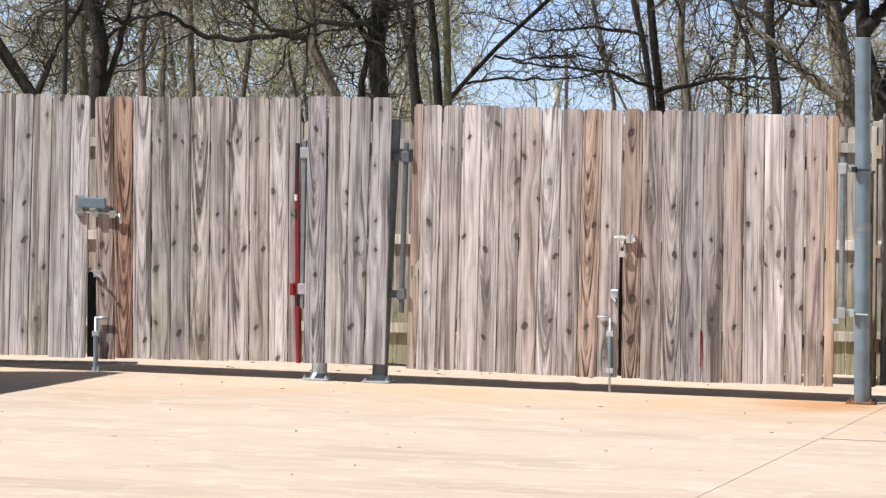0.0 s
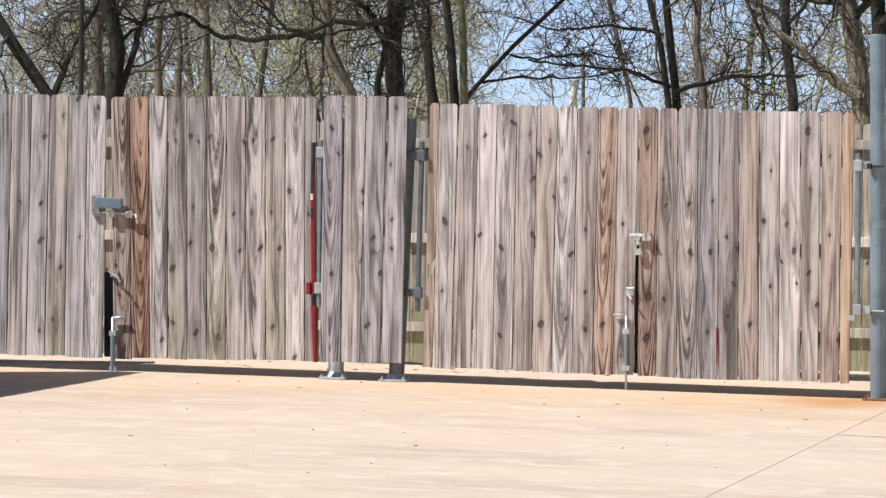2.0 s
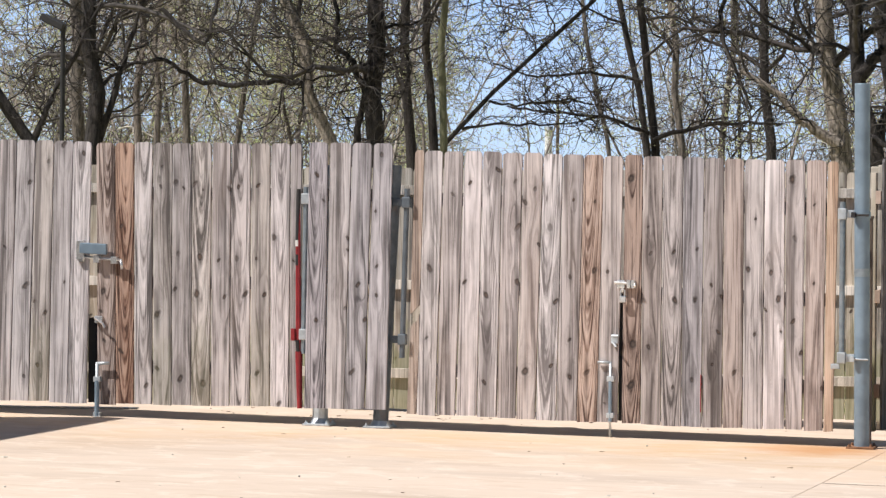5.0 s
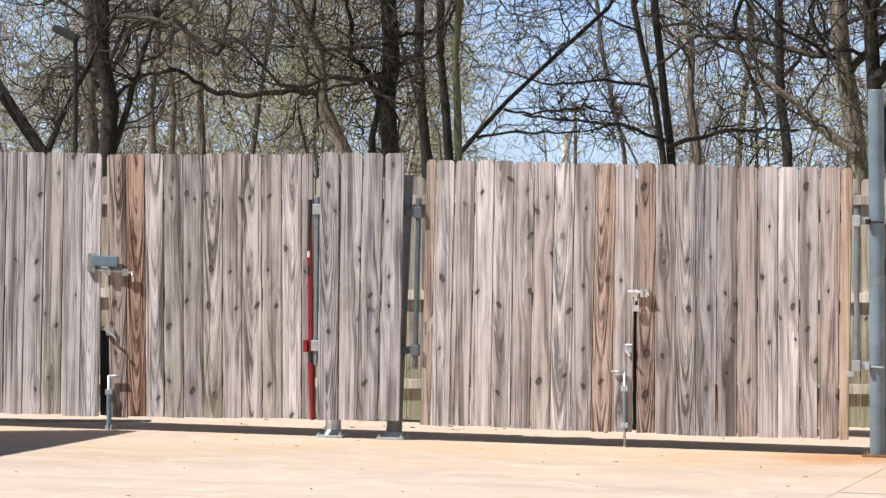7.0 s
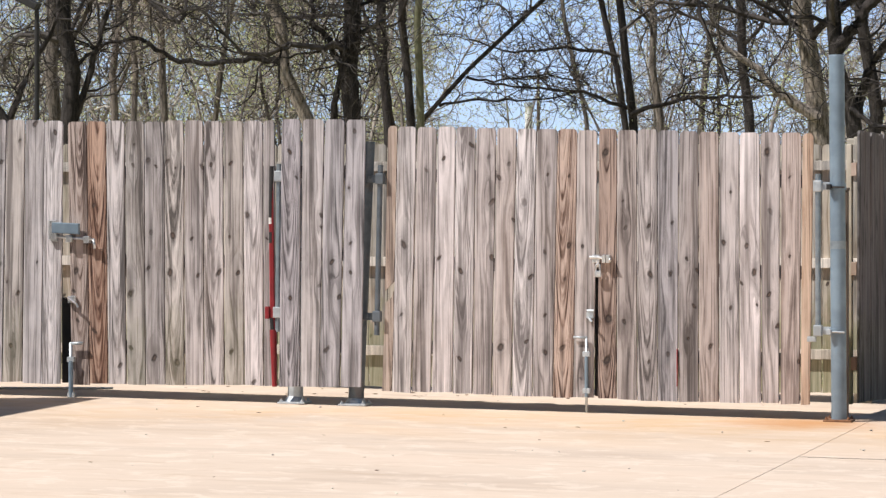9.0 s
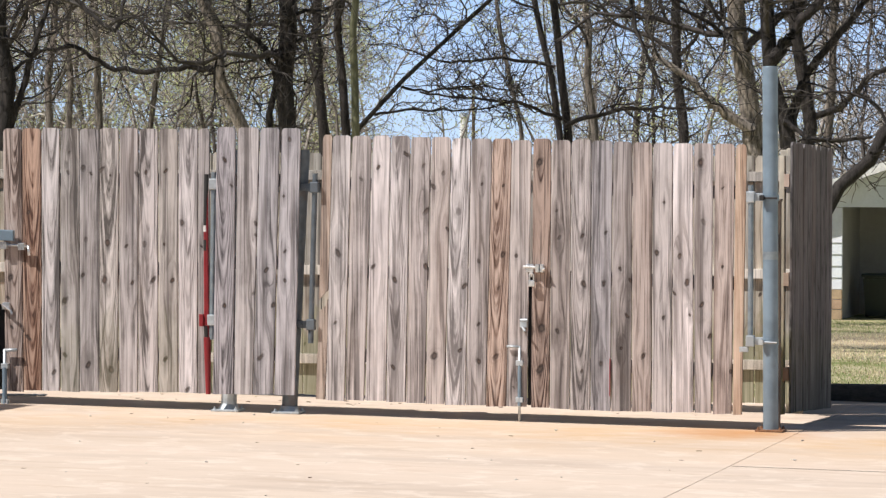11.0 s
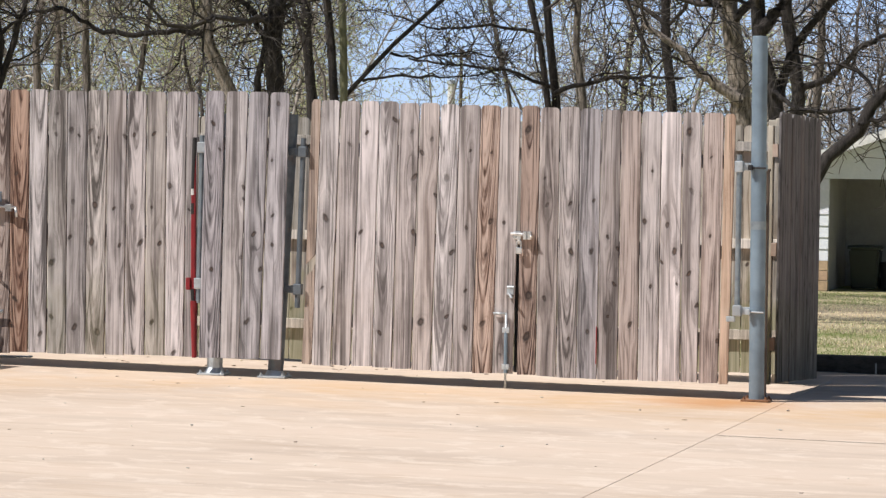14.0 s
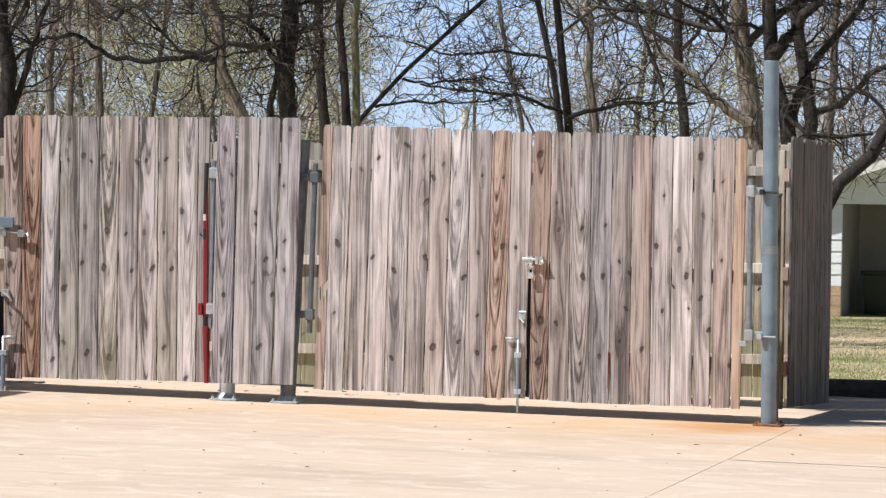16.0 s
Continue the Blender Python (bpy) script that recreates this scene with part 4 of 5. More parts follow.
for v in bm.verts:
    if v.co.z < 0.1:
        v.co.x *= 0.82
        v.co.y *= 0.82
bmesh.ops.bevel(bm, geom=list(bm.edges), offset=0.03, segments=2, affect="EDGES")
part("body", bm, BIN_GREEN, wb)
bm = fresh()
box(bm, -0.29, 0.29, -0.31, 0.29, 0.70, 0.76, 0.02)
part("lid", bm, BIN_GREEN, wb)
for sx in (-0.24, 0.24):
    bm = fresh()
    tube(bm, (sx - 0.03, 0.24, 0.1), (sx + 0.03, 0.24, 0.1), 0.1, sides=18)
    part("wheel", bm, BLACK, wb)
tub = thing("storage_tub", "low dark tub beside the bin", "tub", (HX + 1.17, HY + 1.3, -0.84))
bm = fresh()
tube(bm, (0, 0, 0), (0, 0, 0.46), 0.16, 0.20, sides=20)
part("body", bm, BLACK, tub)
bm = fresh()
tube(bm, (0, 0, 0.44), (0, 0, 0.48), 0.21, sides=20)
part("rim", bm, BLACK, tub)
shovel = thing("shovel", "long-handled shovel leaning in the porch", "shovel", (HX + 1.31, HY + 1.2, -0.84))
bm = fresh()
tube(bm, (-0.06, 0, 0.1), (0.05, 0.1, 0.98), 0.018, sides=10)
part("shaft", bm, POLE_WOOD, shovel)
bm = fresh()
box(bm, -0.0, 0.1, 0.08, 0.11, 0.95, 1.12, 0.02)
part("blade", bm, BLACK, shovel)

# ================= poles far behind =================
lampp = thing("street_lamp", "slim dark street lamp with a boxy tilted head", "street lamp", (-8.19, 15.33, land_z(-8.2, 15.3)))
bm = fresh()
tube(bm, (0, 0, 0), (0.02, 0, 3.59), 0.030, 0.026, sides=14)
part("pole", bm, BLACK, lampp)
bm = fresh()
box(bm, -0.27, 0.02, -0.08, 0.08, -0.04, 0.04, 0.012)
hd = part("head", bm, BLACK, lampp)
hd.matrix_local = pose(0.02, 0, 3.59, 0, 26, 0)
util = thing("utility_pole", "distant wooden utility pole with a crossarm", "utility pole", (-40.1, 188.9, land_z(-12, 188)))
bm = fresh()
tube(bm, (0, 0, 0), (0, 0, 7.35), 0.12, 0.085, sides=12)
part("pole", bm, POLE_WOOD, util)
bm = fresh()
box(bm, -0.55, 0.55, -0.06, 0.06, 6.85, 6.98)
part("crossarm", bm, POLE_WOOD, util)
for sx in (-0.5, -0.2, 0.5):
    bm = fresh()
    tube(bm, (sx, 0, 6.98), (sx, 0, 7.12), 0.04, sides=8)
    part("insulator", bm, GALV, util)
stack = thing("white_stack", "white metal flue pipe far behind the trees", "flue", (-25.6, 120.3, land_z(-12, 120)))
bm = fresh()
tube(bm, (0, 0, 0), (0, 0, 4.4), 0.15, sides=16)
part("pipe", bm, WHITE_PAINT, stack)
bm = fresh()
tube(bm, (0, 0, 4.4), (0, 0, 4.55), 0.19, 0.16, sides=16)
part("cap", bm, GALV, stack)

# ================= trees =================
nrs = np.random.RandomState(11)


def polyline(start, way, length, n, wander, droop):
    """A wandering line of n points; returns an (n, 3) array."""
    step = length / (n - 1)
    d = np.array(way, float)
    d /= np.linalg.norm(d)
    out = [np.array(start, float)]
    kick = nrs.normal(0, wander, (n, 3))
    for i in range(1, n):
        d = d + kick[i]
        d[2] += droop
        d /= np.linalg.norm(d)
        out.append(out[-1] + d * step)
    return np.array(out)


def tubes(lines, sides):
    """All lines (points, radii) as one list of vertices and faces."""
    groups = {}
    for p, r in lines:
        groups.setdefault(len(p), []).append((p, r))
    V, F, base = [], [], 0
    ang = np.arange(sides) * 2 * np.pi / sides
    for n, items in groups.items():
        Pn = np.stack([i[0] for i in items])
        Rn = np.stack([i[1] for i in items])
        T = np.gradient(Pn, axis=1)
        T /= np.linalg.norm(T, axis=2, keepdims=True) + 1e-9
        ref = np.where(np.abs(T[..., 2:3]) > 0.9, np.array([1.0, 0, 0]), np.array([0, 0, 1.0]))
        U = np.cross(T, ref)
        U /= np.linalg.norm(U, axis=2, keepdims=True) + 1e-9
        W = np.cross(T, U)
        ring = Pn[:, :, None, :] + Rn[:, :, None, None] * (U[:, :, None, :] * np.cos(ang)[None, None, :, None] + W[:, :, None, :] * np.sin(ang)[None, None, :, None])
        k = len(items)
        V.append(ring.reshape(-1, 3))
        idx = base + np.arange(k * n * sides).reshape(k, n, sides)
        a, b = idx[:, :-1, :], idx[:, 1:, :]
        q = np.stack([a, np.roll(a, -1, 2), np.roll(b, -1, 2), b], -1).reshape(-1, 4)
        F.append(q)
        base += k * n * sides
    return np.concatenate(V), np.concatenate(F)


def raw_mesh(name, V, F, mat, parent=None, smooth=True):
    me = bpy.data.meshes.new(name)
    me.vertices.add(len(V))
    me.vertices.foreach_set("co", V.astype(np.float32).ravel())
    k = F.shape[1]
    me.loops.add(F.size)
    me.loops.foreach_set("vertex_index", F.astype(np.int32).ravel())
    me.polygons.add(len(F))
    me.polygons.foreach_set("loop_start", np.arange(0, F.size, k, dtype=np.int32))
    me.update(calc_edges=True)
    me.validate()
    me.materials.append(mat)
    if smooth:
        me.shade_smooth()
    ob = new(name, me)
    if parent is not None:
        ob.parent = parent
    return ob


def leaf_quads(centres, size):
    n = len(centres)
    a = nrs.normal(0, 1, (n, 3))
    a /= np.linalg.norm(a, axis=1, keepdims=True)
    b = np.cross(a, nrs.normal(0, 1, (n, 3)))
    b /= np.linalg.norm(b, axis=1, keepdims=True)
    s = size * nrs.uniform(0.5, 1.5, (n, 1))
    V = np.stack([centres - a * s, centres + b * s * 0.45, centres + a * s, centres - b * s * 0.45], 1).reshape(-1, 3)
    return V, np.arange(n * 4).reshape(-1, 4)


def grow(origin_line, r_line, count, len0, levels, out, zmin=1.2, rmin=0.0045, tip=None, droop=0.0):
    """Side branches along a line, and theirs in turn."""
    p = origin_line
    for _ in range(count):
        i = nrs.uniform(0.12, 0.98) * (len(p) - 1)
        k = int(i)
        f = i - k
        s = p[k] * (1 - f) + p[min(k + 1, len(p) - 1)] * f
        if s[2] < zmin:
            continue
        along = p[min(k + 1, len(p) - 1)] - p[max(k - 1, 0)]
        along = along / (np.linalg.norm(along) + 1e-9)
        d = nrs.normal(0, 1, 3)
        d -= along * d.dot(along)
        d /= np.linalg.norm(d) + 1e-9
        d = d * nrs.uniform(0.6, 1.1) + along * nrs.uniform(0.2, 0.9)
        L = len0 * nrs.uniform(0.5, 1.25)
        n = 8 if levels > 1 else 6
        q = polyline(s, d, L, n, 0.36, droop + 0.01)
        r0 = max(rmin * 1.3, min(r_line[k] * 0.55, 0.014 * L ** 1.2 + 0.002))
        rr = np.linspace(r0, max(rmin * 0.8, r0 * 0.3), n)
        out.append((q, rr))
        if tip is not None and levels <= 1:
            tip.append(q[-1])
            tip.append(q[2])
        if levels > 1:
            grow(q, rr, 6 if levels == 2 else 7, len0 * 0.52, levels - 1, out, zmin, rmin, tip, droop)


def make_tree(label, p, q, r, bark, twig, limbs=(), count=11, leafy=0.0, reach=2.5, height=9.5, leaf_mat=None, foot=None):
    """A tree whose trunk passes through p and q; limbs: main boughs as short lines."""
    p, q = np.array(p), np.array(q)
    slope = (q - p) / (q[2] - p[2])
    slope[:2] = np.clip(slope[:2], -1.2, 1.2)
    gz = land_z(p[0], p[1]) - 0.15
    root = p + slope * (gz - p[2]) * np.array([0.6, 0.6, 1])
    root[2] = gz
    if foot is not None:
        root[:2] = foot
    tree = thing("tree", label, "tree", tuple(root), group="trees behind the yard")
    up = slope / np.linalg.norm(slope)
    end = q + polyline((0, 0, 0), up + np.array([0, 0, 0.6]), height - q[2], 8, 0.12, 0.04)
    mid = [root, root * 0.5 + p * 0.5 + nrs.normal(0, 0.02, 3), p, p * 0.66 + q * 0.34 + nrs.normal(0, 0.04, 3) * [1, 1, 0], p * 0.33 + q * 0.67 + nrs.normal(0, 0.04, 3) * [1, 1, 0]]
    line = np.vstack([np.array(mid), end])
    n = len(line)
    rr = np.concatenate([[r * 1.5, r * 1.12, r, r * 0.97, r * 0.93], np.linspace(r * 0.9, r * 0.22, n - 5)])
    V, F = tubes([(line - root, rr)], 12)
    # gnarled bark
    V = V + nrs.normal(0, r * 0.035, V.shape)
    raw_mesh("trunk", V, F, bark, tree)
    crown, tips = [], []
    for pts, r0 in limbs:
        pts = np.array(pts, float)
        t = np.linspace(0, 1, 4 * len(pts))
        s = np.linspace(0, 1, len(pts))
        lm = np.stack([np.interp(t, s, pts[:, i]) for i in range(3)], 1) + nrs.normal(0, 0.012, (len(t), 3))
        lr = np.linspace(r0, r0 * 0.45, len(t))
        V, F = tubes([(lm - root, lr)], 8)
        raw_mesh("limb", V + nrs.normal(0, r0 * 0.06, V.shape), F, BARK_DARK if r0 < 0.07 else bark, tree)
        grow(lm, lr, 12, 0.9, 2, crown, 1.0, tip=tips)
    grow(line[2:], rr[2:], int(count * 1.6), reach, 3, crown, 1.6, tip=tips)
    V, F = tubes([(a - root, b) for a, b in crown], 3 if len(crown) > 400 else 4)
    tagged(raw_mesh("twigwork", V, F, twig, tree), kind="stuff")
    if leafy > 0 and tips:
        c = np.array(tips) - root
        c = np.repeat(c, max(1, int(leafy * 2)), axis=0)
        c = c + nrs.normal(0, 0.16, c.shape)
        V, F = leaf_quads(c, 0.015)
        tagged(raw_mesh("foliage", V, F, leaf_mat or LEAF, tree, smooth=False), kind="stuff")


DARK, PALE = "bare dark-barked tree with tangled twigs", "grey-barked tree with bare spreading branches"
make_tree("leaning dark tree with forked bare stems", (-9.20, 17.11, 2.16), (-10.23, 16.90, 3.79), 0.072, BARK_DARK, TWIG, [([(-9.18, 17.1, 2.1), (-8.95, 17.2, 2.7), (-8.4, 17.37, 3.8)], 0.045)], 6)
make_tree(PALE, (-10.61, 22.95, 2.22), (-10.69, 22.98, 4.08), 0.089, BARK_GREY, TWIG, (), 9)
make_tree(DARK, (-9.79, 21.09, 2.20), (-9.86, 21.13, 3.99), 0.107, BARK_DARK, TWIG, [([(-9.75, 21.1, 2.1), (-9.5, 21.2, 2.9), (-9.18, 21.29, 4.0)], 0.05)], 11)
make_tree(PALE, (-11.75, 28.85, 2.29), (-11.70, 28.92, 4.36), 0.058, BARK_GREY, TWIG_PALE, (), 12, 3)
make_tree(PALE, (-12.11, 30.83, 2.31), (-12.09, 30.89, 4.45), 0.047, BARK_GREY, TWIG, (), 12, 4)
make_tree("leaning grey tree with one long level bough", (-6.88, 21.85, 2.23), (-7.45, 21.73, 4.01), 0.085, BARK_PALE, TWIG,
          [([(-7.1, 21.78, 2.9), (-7.5, 21.7, 3.0), (-7.93, 21.58, 2.93), (-8.49, 21.44, 2.96), (-8.91, 21.34, 3.25), (-9.32, 21.24, 3.21), (-9.73, 21.12, 2.85)], 0.042), ([(-8.05, 18.5, 3.75), (-7.75, 18.5, 3.5), (-7.5, 18.5, 3.32), (-7.4, 18.6, 3.7), (-7.42, 18.8, 4.3), (-7.5, 21.5, 5.2)], 0.03)], 9)
make_tree("thick dark tree with vines and a forked trunk", (-6.32, 21.98, 2.23), (-6.36, 22.06, 4.02), 0.118, BARK_DARK, TWIG,
          [([(-6.42, 21.95, 2.75), (-6.60, 21.93, 3.2), (-6.82, 21.87, 3.45), (-6.80, 21.87, 3.75), (-6.9, 21.8, 4.6)], 0.045),
           ([(-6.70, 21.9, 1.0), (-6.62, 21.92, 1.9), (-6.52, 21.94, 2.5), (-6.40, 21.96, 3.2)], 0.065),
           ([(-6.3, 21.9, 3.3), (-6.55, 21.85, 3.12), (-7.0, 21.8, 3.05), (-7.3, 21.7, 2.92)], 0.022),
           ([(-6.2, 21.82, 4.0), (-6.32, 21.8, 3.2), (-6.16, 21.8, 2.6), (-6.22, 21.8, 1.6)], 0.016)], 8)
make_tree(PALE, (-7.37, 27.88, 2.30), (-7.47, 27.92, 4.30), 0.072, BARK_DARK, TWIG, (), 12, 4)
make_tree(DARK, (-6.09, 24.08, 2.26), (-6.2, 24.12, 4.12), 0.058, BARK_DARK, TWIG, (), 6, 1)
make_tree("straight mossy green-grey tree trunk", (-5.48, 22.17, 2.24), (-5.48, 22.22, 4.02), 0.050, BARK_GREEN, TWIG, (), 5)
make_tree("slender strongly leaning dark tree", (-5.91, 24.12, 2.26), (-4.06, 24.64, 4.13), 0.030, BARK_DARK, TWIG, [([(-5.75, 24.17, 2.42), (-5.2, 24.2, 2.5), (-4.6, 24.3, 2.47), (-3.9, 24.4, 2.58)], 0.02), ([(-5.4, 24.27, 2.78), (-4.9, 24.2, 2.74), (-4.3, 24.2, 2.82), (-3.7, 24.2, 2.70)], 0.018)], 11, 1, 1.5)
make_tree(DARK, (-3.75, 26.72, 2.30), (-4.13, 26.68, 4.23), 0.046, BARK_DARK, TWIG, (), 6)
make_tree("dark twin-stemmed tree with a level bough", (-3.45, 25.77, 2.29), (-3.66, 25.73, 4.18), 0.056, BARK_DARK, TWIG,
          [([(-3.3, 24.79, 2.3), (-2.66, 24.94, 2.49), (-2.09, 25.08, 2.55), (-1.62, 25.2, 2.52)], 0.032),
           ([(-3.5, 25.7, 2.4), (-4.1, 25.6, 2.62), (-4.8, 25.5, 2.66), (-5.4, 25.4, 2.74)], 0.026),
           ([(-3.6, 25.7, 3.1), (-4.3, 25.6, 3.2), (-5.0, 25.5, 3.15), (-5.6, 25.4, 3.3)], 0.024)], 6)
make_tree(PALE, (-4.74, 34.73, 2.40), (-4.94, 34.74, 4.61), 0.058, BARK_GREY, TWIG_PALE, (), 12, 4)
make_tree(DARK, (-2.41, 29.12, 2.34), (-2.54, 29.15, 4.34), 0.07, BARK_DARK, TWIG, (), 14, 3)
make_tree("big pale-barked tree with a crooked bough", (-0.32, 21.39, 2.26), (-0.55, 21.38, 3.97), 0.122, BARK_PALE, TWIG,
          [([(-0.3, 21.30, 2.2), (-0.69, 21.28, 2.44), (-0.86, 21.27, 2.56), (-1.03, 21.23, 2.80), (-1.5, 21.2, 3.1)], 0.075),
           ([(-0.4, 21.3, 3.2), (-0.05, 21.1, 3.45), (0.5, 21.0, 3.9), (1.0, 21.0, 4.5)], 0.06)], 9)
make_tree(DARK, (0.22, 20.49, 2.25), (-0.03, 20.48, 3.92), 0.094, BARK_DARK, TWIG, [([(0.04, 20.4, 3.0), (0.25, 20.4, 3.23), (0.41, 20.4, 3.49), (0.62, 20.4, 3.7), (0.9, 20.4, 4.1)], 0.085), ([(0.25, 20.6, 2.2), (0.42, 20.6, 2.83), (0.79, 20.6, 3.27), (1.03, 20.6, 3.57), (1.3, 20.6, 3.9)], 0.06), ([(0.2, 20.4, 2.3), (0.5, 20.3, 2.1), (0.9, 20.2, 2.05), (1.3, 20.1, 2.1)], 0.035)], 10)
make_tree("dark tree with a rising side bough", (0.12, 23.56, 2.28), (-0.13, 23.55, 4.07), 0.086, BARK_DARK, TWIG,
          [([(0.11, 23.57, 2.36), (0.46, 23.66, 2.5), (0.70, 22.5, 2.56), (1.07, 22.0, 2.87), (1.42, 22.0, 3.05), (2.1, 22.0, 3.3)], 0.05)], 10, foot=(-0.35, 23.5))
make_tree(PALE, (0.09, 25.62, 2.31), (0.18, 25.70, 4.17), 0.056, BARK_GREY, TWIG, (), 9, foot=(-0.35, 25.6))
make_tree("low dark tree leaning out over the grass", (1.21, 17.63, 1.53), (1.96, 17.84, 2.41), 0.075, BARK_DARK, TWIG, [([(1.55, 17.7, 1.9), (1.9, 17.8, 2.0), (2.4, 17.9, 2.0), (2.9, 18.0, 1.9)], 0.03)], 8, 0, 1.6, 6.5, foot=(0.15, 17.4))
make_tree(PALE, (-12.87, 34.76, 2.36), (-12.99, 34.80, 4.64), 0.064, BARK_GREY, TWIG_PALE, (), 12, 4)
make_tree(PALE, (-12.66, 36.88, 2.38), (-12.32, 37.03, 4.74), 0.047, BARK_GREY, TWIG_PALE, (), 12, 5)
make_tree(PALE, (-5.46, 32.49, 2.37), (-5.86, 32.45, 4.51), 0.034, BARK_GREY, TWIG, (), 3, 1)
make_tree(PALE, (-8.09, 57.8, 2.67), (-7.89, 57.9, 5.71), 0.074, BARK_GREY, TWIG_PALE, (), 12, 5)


def far_woods():
    """Thickets far behind: crooked stems, twigs and spring leaves."""
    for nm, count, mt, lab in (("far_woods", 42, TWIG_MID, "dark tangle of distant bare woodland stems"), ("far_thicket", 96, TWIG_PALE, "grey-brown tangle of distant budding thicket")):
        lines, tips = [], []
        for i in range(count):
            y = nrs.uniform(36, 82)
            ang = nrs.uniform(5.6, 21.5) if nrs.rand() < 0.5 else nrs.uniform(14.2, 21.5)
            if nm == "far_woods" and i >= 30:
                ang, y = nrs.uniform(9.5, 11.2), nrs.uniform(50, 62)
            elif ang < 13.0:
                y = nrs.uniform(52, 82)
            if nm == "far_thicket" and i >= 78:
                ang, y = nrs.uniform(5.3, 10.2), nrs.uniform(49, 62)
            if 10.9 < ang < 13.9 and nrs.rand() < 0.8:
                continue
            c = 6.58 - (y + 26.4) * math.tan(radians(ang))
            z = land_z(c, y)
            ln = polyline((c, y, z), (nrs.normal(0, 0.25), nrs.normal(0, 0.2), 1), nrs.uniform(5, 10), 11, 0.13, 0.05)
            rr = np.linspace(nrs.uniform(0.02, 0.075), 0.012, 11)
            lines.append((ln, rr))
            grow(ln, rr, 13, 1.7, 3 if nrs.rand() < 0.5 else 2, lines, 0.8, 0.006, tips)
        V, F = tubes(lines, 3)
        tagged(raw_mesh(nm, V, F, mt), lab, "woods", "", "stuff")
        if mt is TWIG_PALE:
            c = np.repeat(np.array(tips), 3, axis=0)
            c = c + nrs.normal(0, 0.2, c.shape)
            a = np.array([noise.noise((x * 0.3, y * 0.3, z * 0.45)) for x, y, z in c])
            V, F = leaf_quads(c[(a > -0.05) & ((6.58 - c[:, 0]) / (c[:, 1] + 26.4) > 0.185)], 0.024)
            tagged(raw_mesh("far_foliage", V, F, LEAF, smooth=False), "fresh yellow-green spring leaves on distant woodland", "leaves", "", "stuff")


far_woods()


def underbrush():
    """A belt of budding brush between the trees."""
    n = 320000
    y = nrs.uniform(44, 80, n)
    a = nrs.uniform(7.0, 21.5, n)
    x = 6.58 - (y + 26.4) * np.tan(np.radians(a))
    z = nrs.uniform(1.6, 6.8, n)
    keep = np.array([noise.noise((p * 0.45, q * 0.2, r * 0.55)) + 0.35 * noise.noise((p * 1.9, q, r * 1.9)) for p, q, r in zip(x, y, z)])
    gap = np.exp(-((a - 12.4) / 1.1) ** 2) * 0.5 * np.clip((z - 2.4 - (y - 60) * 0.015) / 1.6, 0.75, 1)
    ok = keep - gap - 0.10 * np.clip((10.6 - a) / 1.4, 0, 1) + 0.07 * np.clip((a - 13.0) / 2.2, 0, 1) > 0.13
    c = np.stack([x, y, z], 1)[ok]
    V, F = leaf_quads(c, 0.027)
    ob = raw_mesh("brush_leaves", V, F, LEAF_OLIVE, smooth=False)
    tagged(ob, "olive-green budding leaves of the thicket", "leaves", "", "stuff")


underbrush()


def grass():
    n = 60000
    y = nrs.uniform(4.2, 41, n)
    a = nrs.uniform(4.6, 9.8, n)
    x = 6.58 - (y + 26.4) * np.tan(np.radians(a))
    h = nrs.uniform(0.012, 0.045, n)
    z = np.array([land_z(p, q) for p, q in zip(x, y)]) - 0.01
    lean = nrs.normal(0, 0.4, (n, 2)) * h[:, None]
    w = nrs.uniform(0.004, 0.010, n)
    th = nrs.uniform(0, np.pi, n)
    b0 = np.stack([x - w * np.cos(th), y - w * np.sin(th), z], 1)
    b1 = np.stack([x + w * np.cos(th), y + w * np.sin(th), z], 1)
    tp = np.stack([x + lean[:, 0], y + lean[:, 1], z + h], 1)
    V = np.stack([b0, b1, tp], 1)
    dry = np.array([noise.noise((p * 0.9, q * 0.35, 3.0)) for p, q in zip(x, y)]) + nrs.normal(0, 0.15, n) + 0.75 * np.exp(-((y - 25.5) / 4.5) ** 2) > 0.06
    for sel, mt, nm, lab in ((~dry, GRASS, "grass", "short green spring grass"), (dry, GRASS_DRY, "dry_grass", "straw-coloured dry grass")):
        v = V[sel].reshape(-1, 3)
        ob = raw_mesh(nm, v, np.arange(len(v)).reshape(-1, 3), mt, smooth=False)
        tagged(ob, lab, "grass", "", "stuff")


grass()

# ================= litter on the yard =================
lr = random.Random(9)


def chip_mesh(seed, flat):
    r = random.Random(seed)
    bm = fresh()
    bmesh.ops.create_icosphere(bm, subdivisions=1, radius=1.0)
    for v in bm.verts:
        v.co = v.co * r.uniform(0.7, 1.2)
        v.co.z = v.co.z * flat
    me = bpy.data.meshes.new("chip")
    bm.to_mesh(me)
    bm.free()
    return me


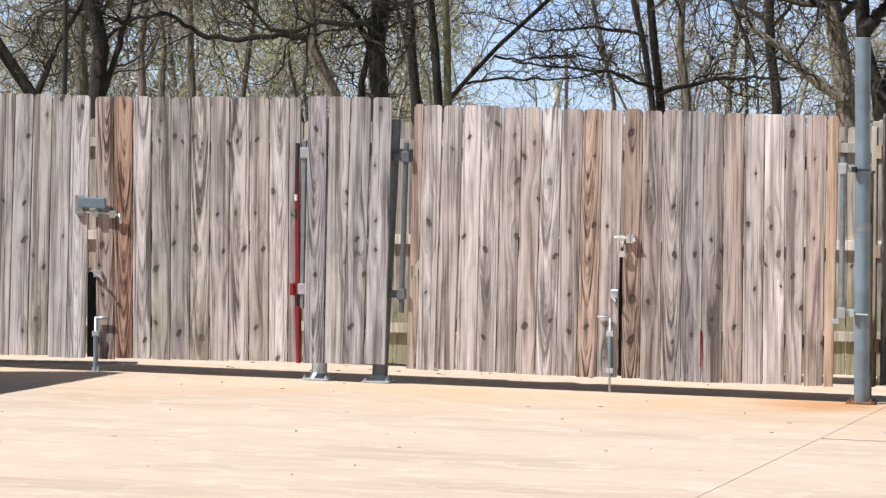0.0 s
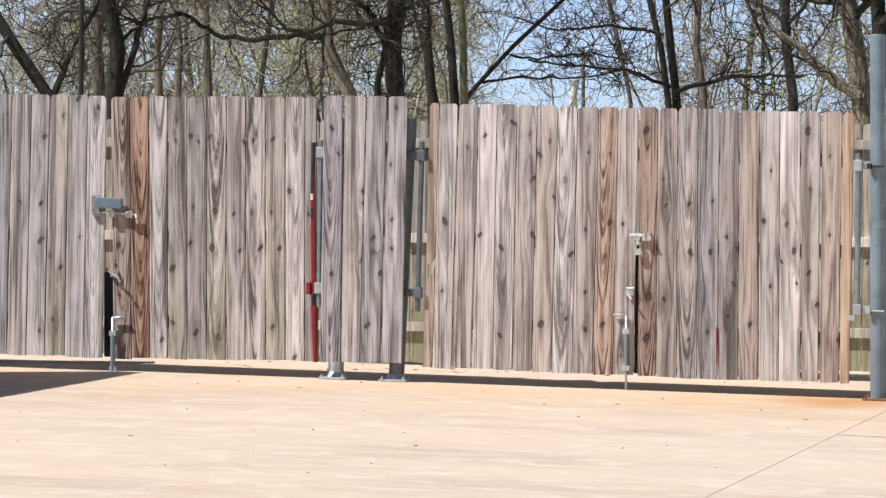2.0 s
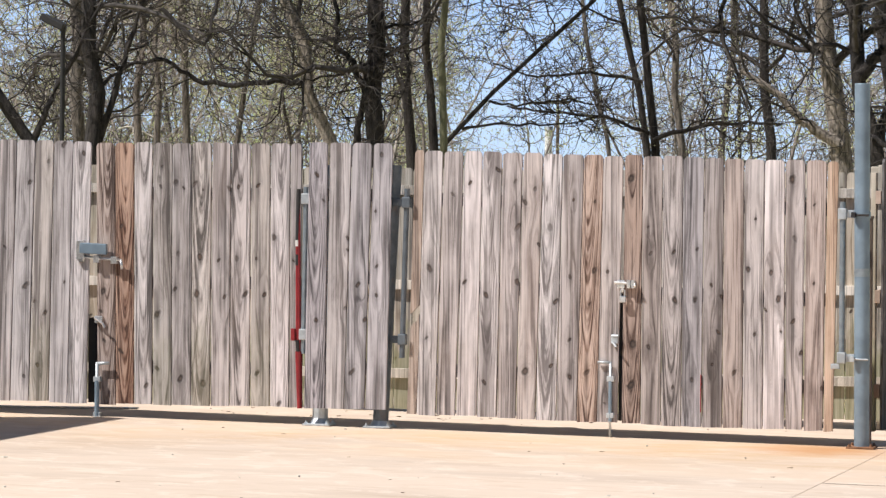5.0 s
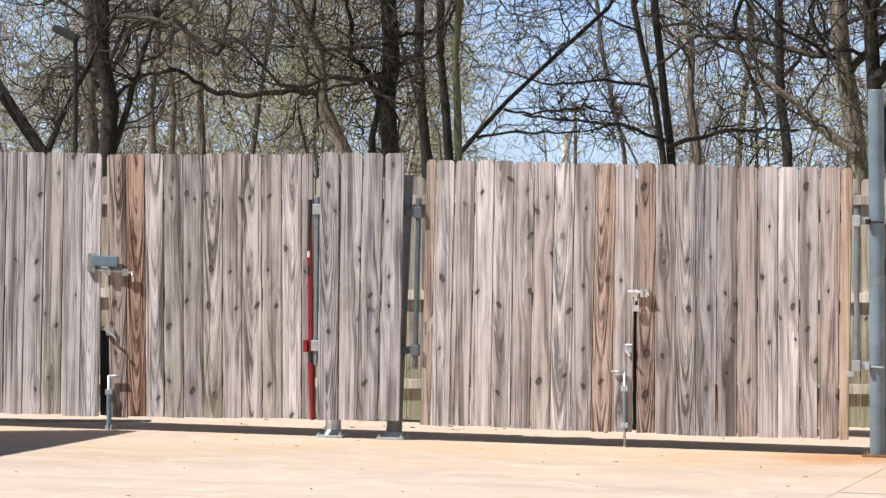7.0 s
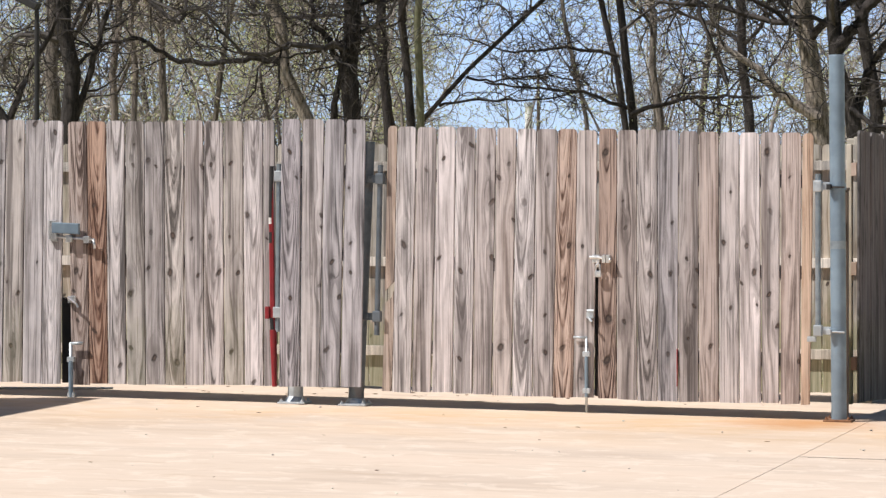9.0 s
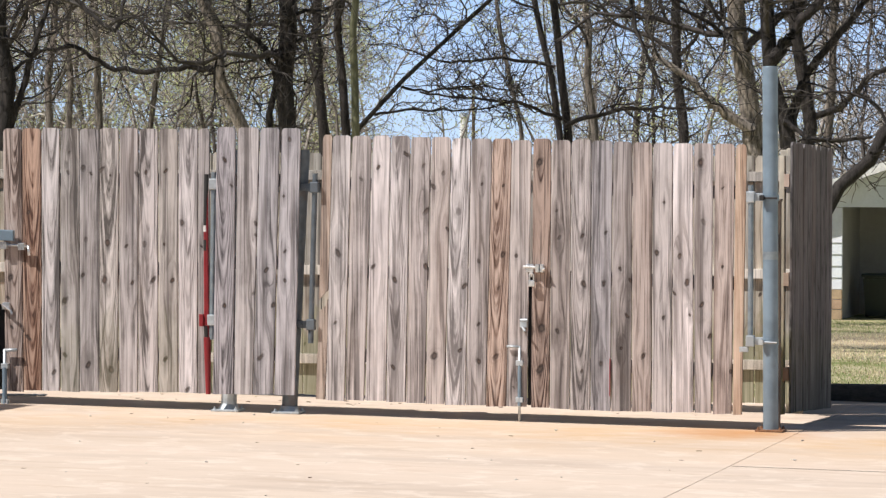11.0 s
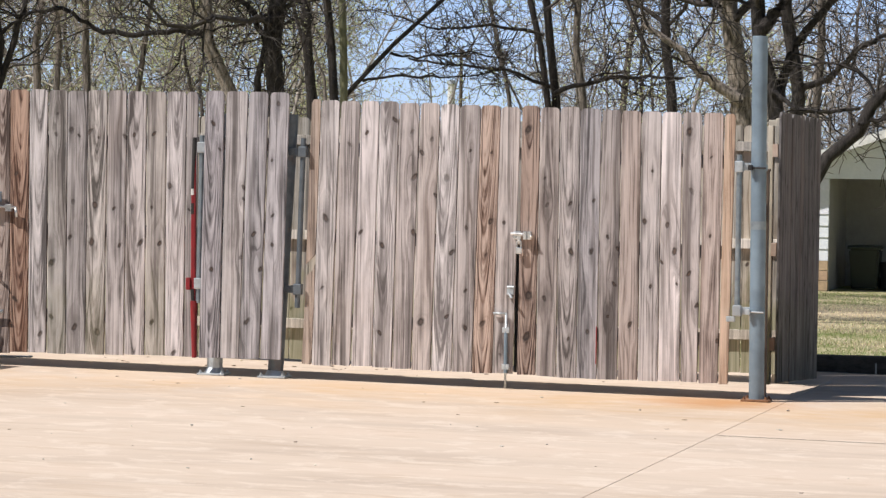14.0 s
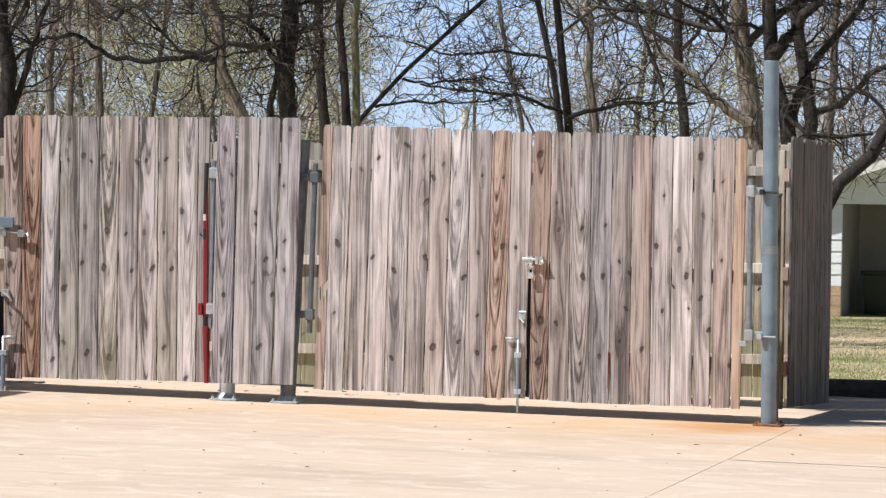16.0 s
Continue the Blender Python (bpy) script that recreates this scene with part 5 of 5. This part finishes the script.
stone_me, leaf_me = chip_mesh(1, 0.6), chip_mesh(2, 0.18)
stone_me.materials.append(PEBBLE)
leaf_me.materials.append(DEBRIS)
for i in range(60):
    st = lr.random() < 0.5
    ob = new("pebble" if st else "dead_leaf", stone_me if st else leaf_me)
    px, py = lr.uniform(-3.2, 4.6), -abs(lr.gauss(0, 4.0)) - 0.25
    s = lr.uniform(0.004, 0.010) if st else lr.uniform(0.006, 0.014)
    ob.scale = (s * lr.uniform(1, 2), s, s)
    ob.location = (px, py, pad_z(px) + s * (0.5 if st else 0.15))
    ob.rotation_euler = (0, 0, lr.uniform(0, 3))
    tagged(ob, "small pale pebble lying on concrete" if st else "small brown dead leaf scrap lying on concrete", "pebble" if st else "leaf", "litter on the yard")
cable = thing("cable", "thin pale steel cable with a chain end lying on concrete", "cable")
bm = fresh()
cp = [(-4.2, 0.35, pad_z(-4.2) + 0.01), (-3.2, 0.55, pad_z(-3.2) + 0.01), (-2.9, 0.70, pad_z(-2.9) + 0.01), (-2.6, 0.84, pad_z(-2.6) + 0.01)]
bent(bm, cp, 0.009, 8)
part("wire", bm, WHITE_PAINT, cable)
for i in range(4):
    bm = fresh()
    bent(bm, [(-2.610 + i * 0.03, 0.84 - 0.02 * (i % 2), pad_z(-2.6) + 0.009), (-2.580 + i * 0.03, 0.87 - 0.02 * (i % 2), pad_z(-2.6) + 0.012), (-2.585 + i * 0.03, 0.83, pad_z(-2.6) + 0.009)], 0.007, 6)
    part("chain_link", bm, GALV, cable)
for i in range(26):
    ob = new("wood_chip", leaf_me)
    px, py = lr.uniform(-2.2, -0.2) if i < 20 else lr.uniform(-0.2, 2.4), lr.uniform(0.9, 1.7)
    s = lr.uniform(0.006, 0.015)
    ob.scale = (s * 1.6, s, s * 1.5)
    ob.location = (px, py, pad_z(px) + s * 0.25)
    ob.rotation_euler = (0, 0, lr.uniform(0, 3))
    tagged(ob, "dry brown wood chip on the enclosure floor", "wood chip", "litter on the yard")
curl = new("curled_leaf", leaf_me)
curl.scale, curl.location = (0.045, 0.05, 0.16), (4.235, -7.67, pad_z(4.235) + 0.02)
tagged(curl, "curled brown dead leaf on the concrete", "leaf", "litter on the yard")
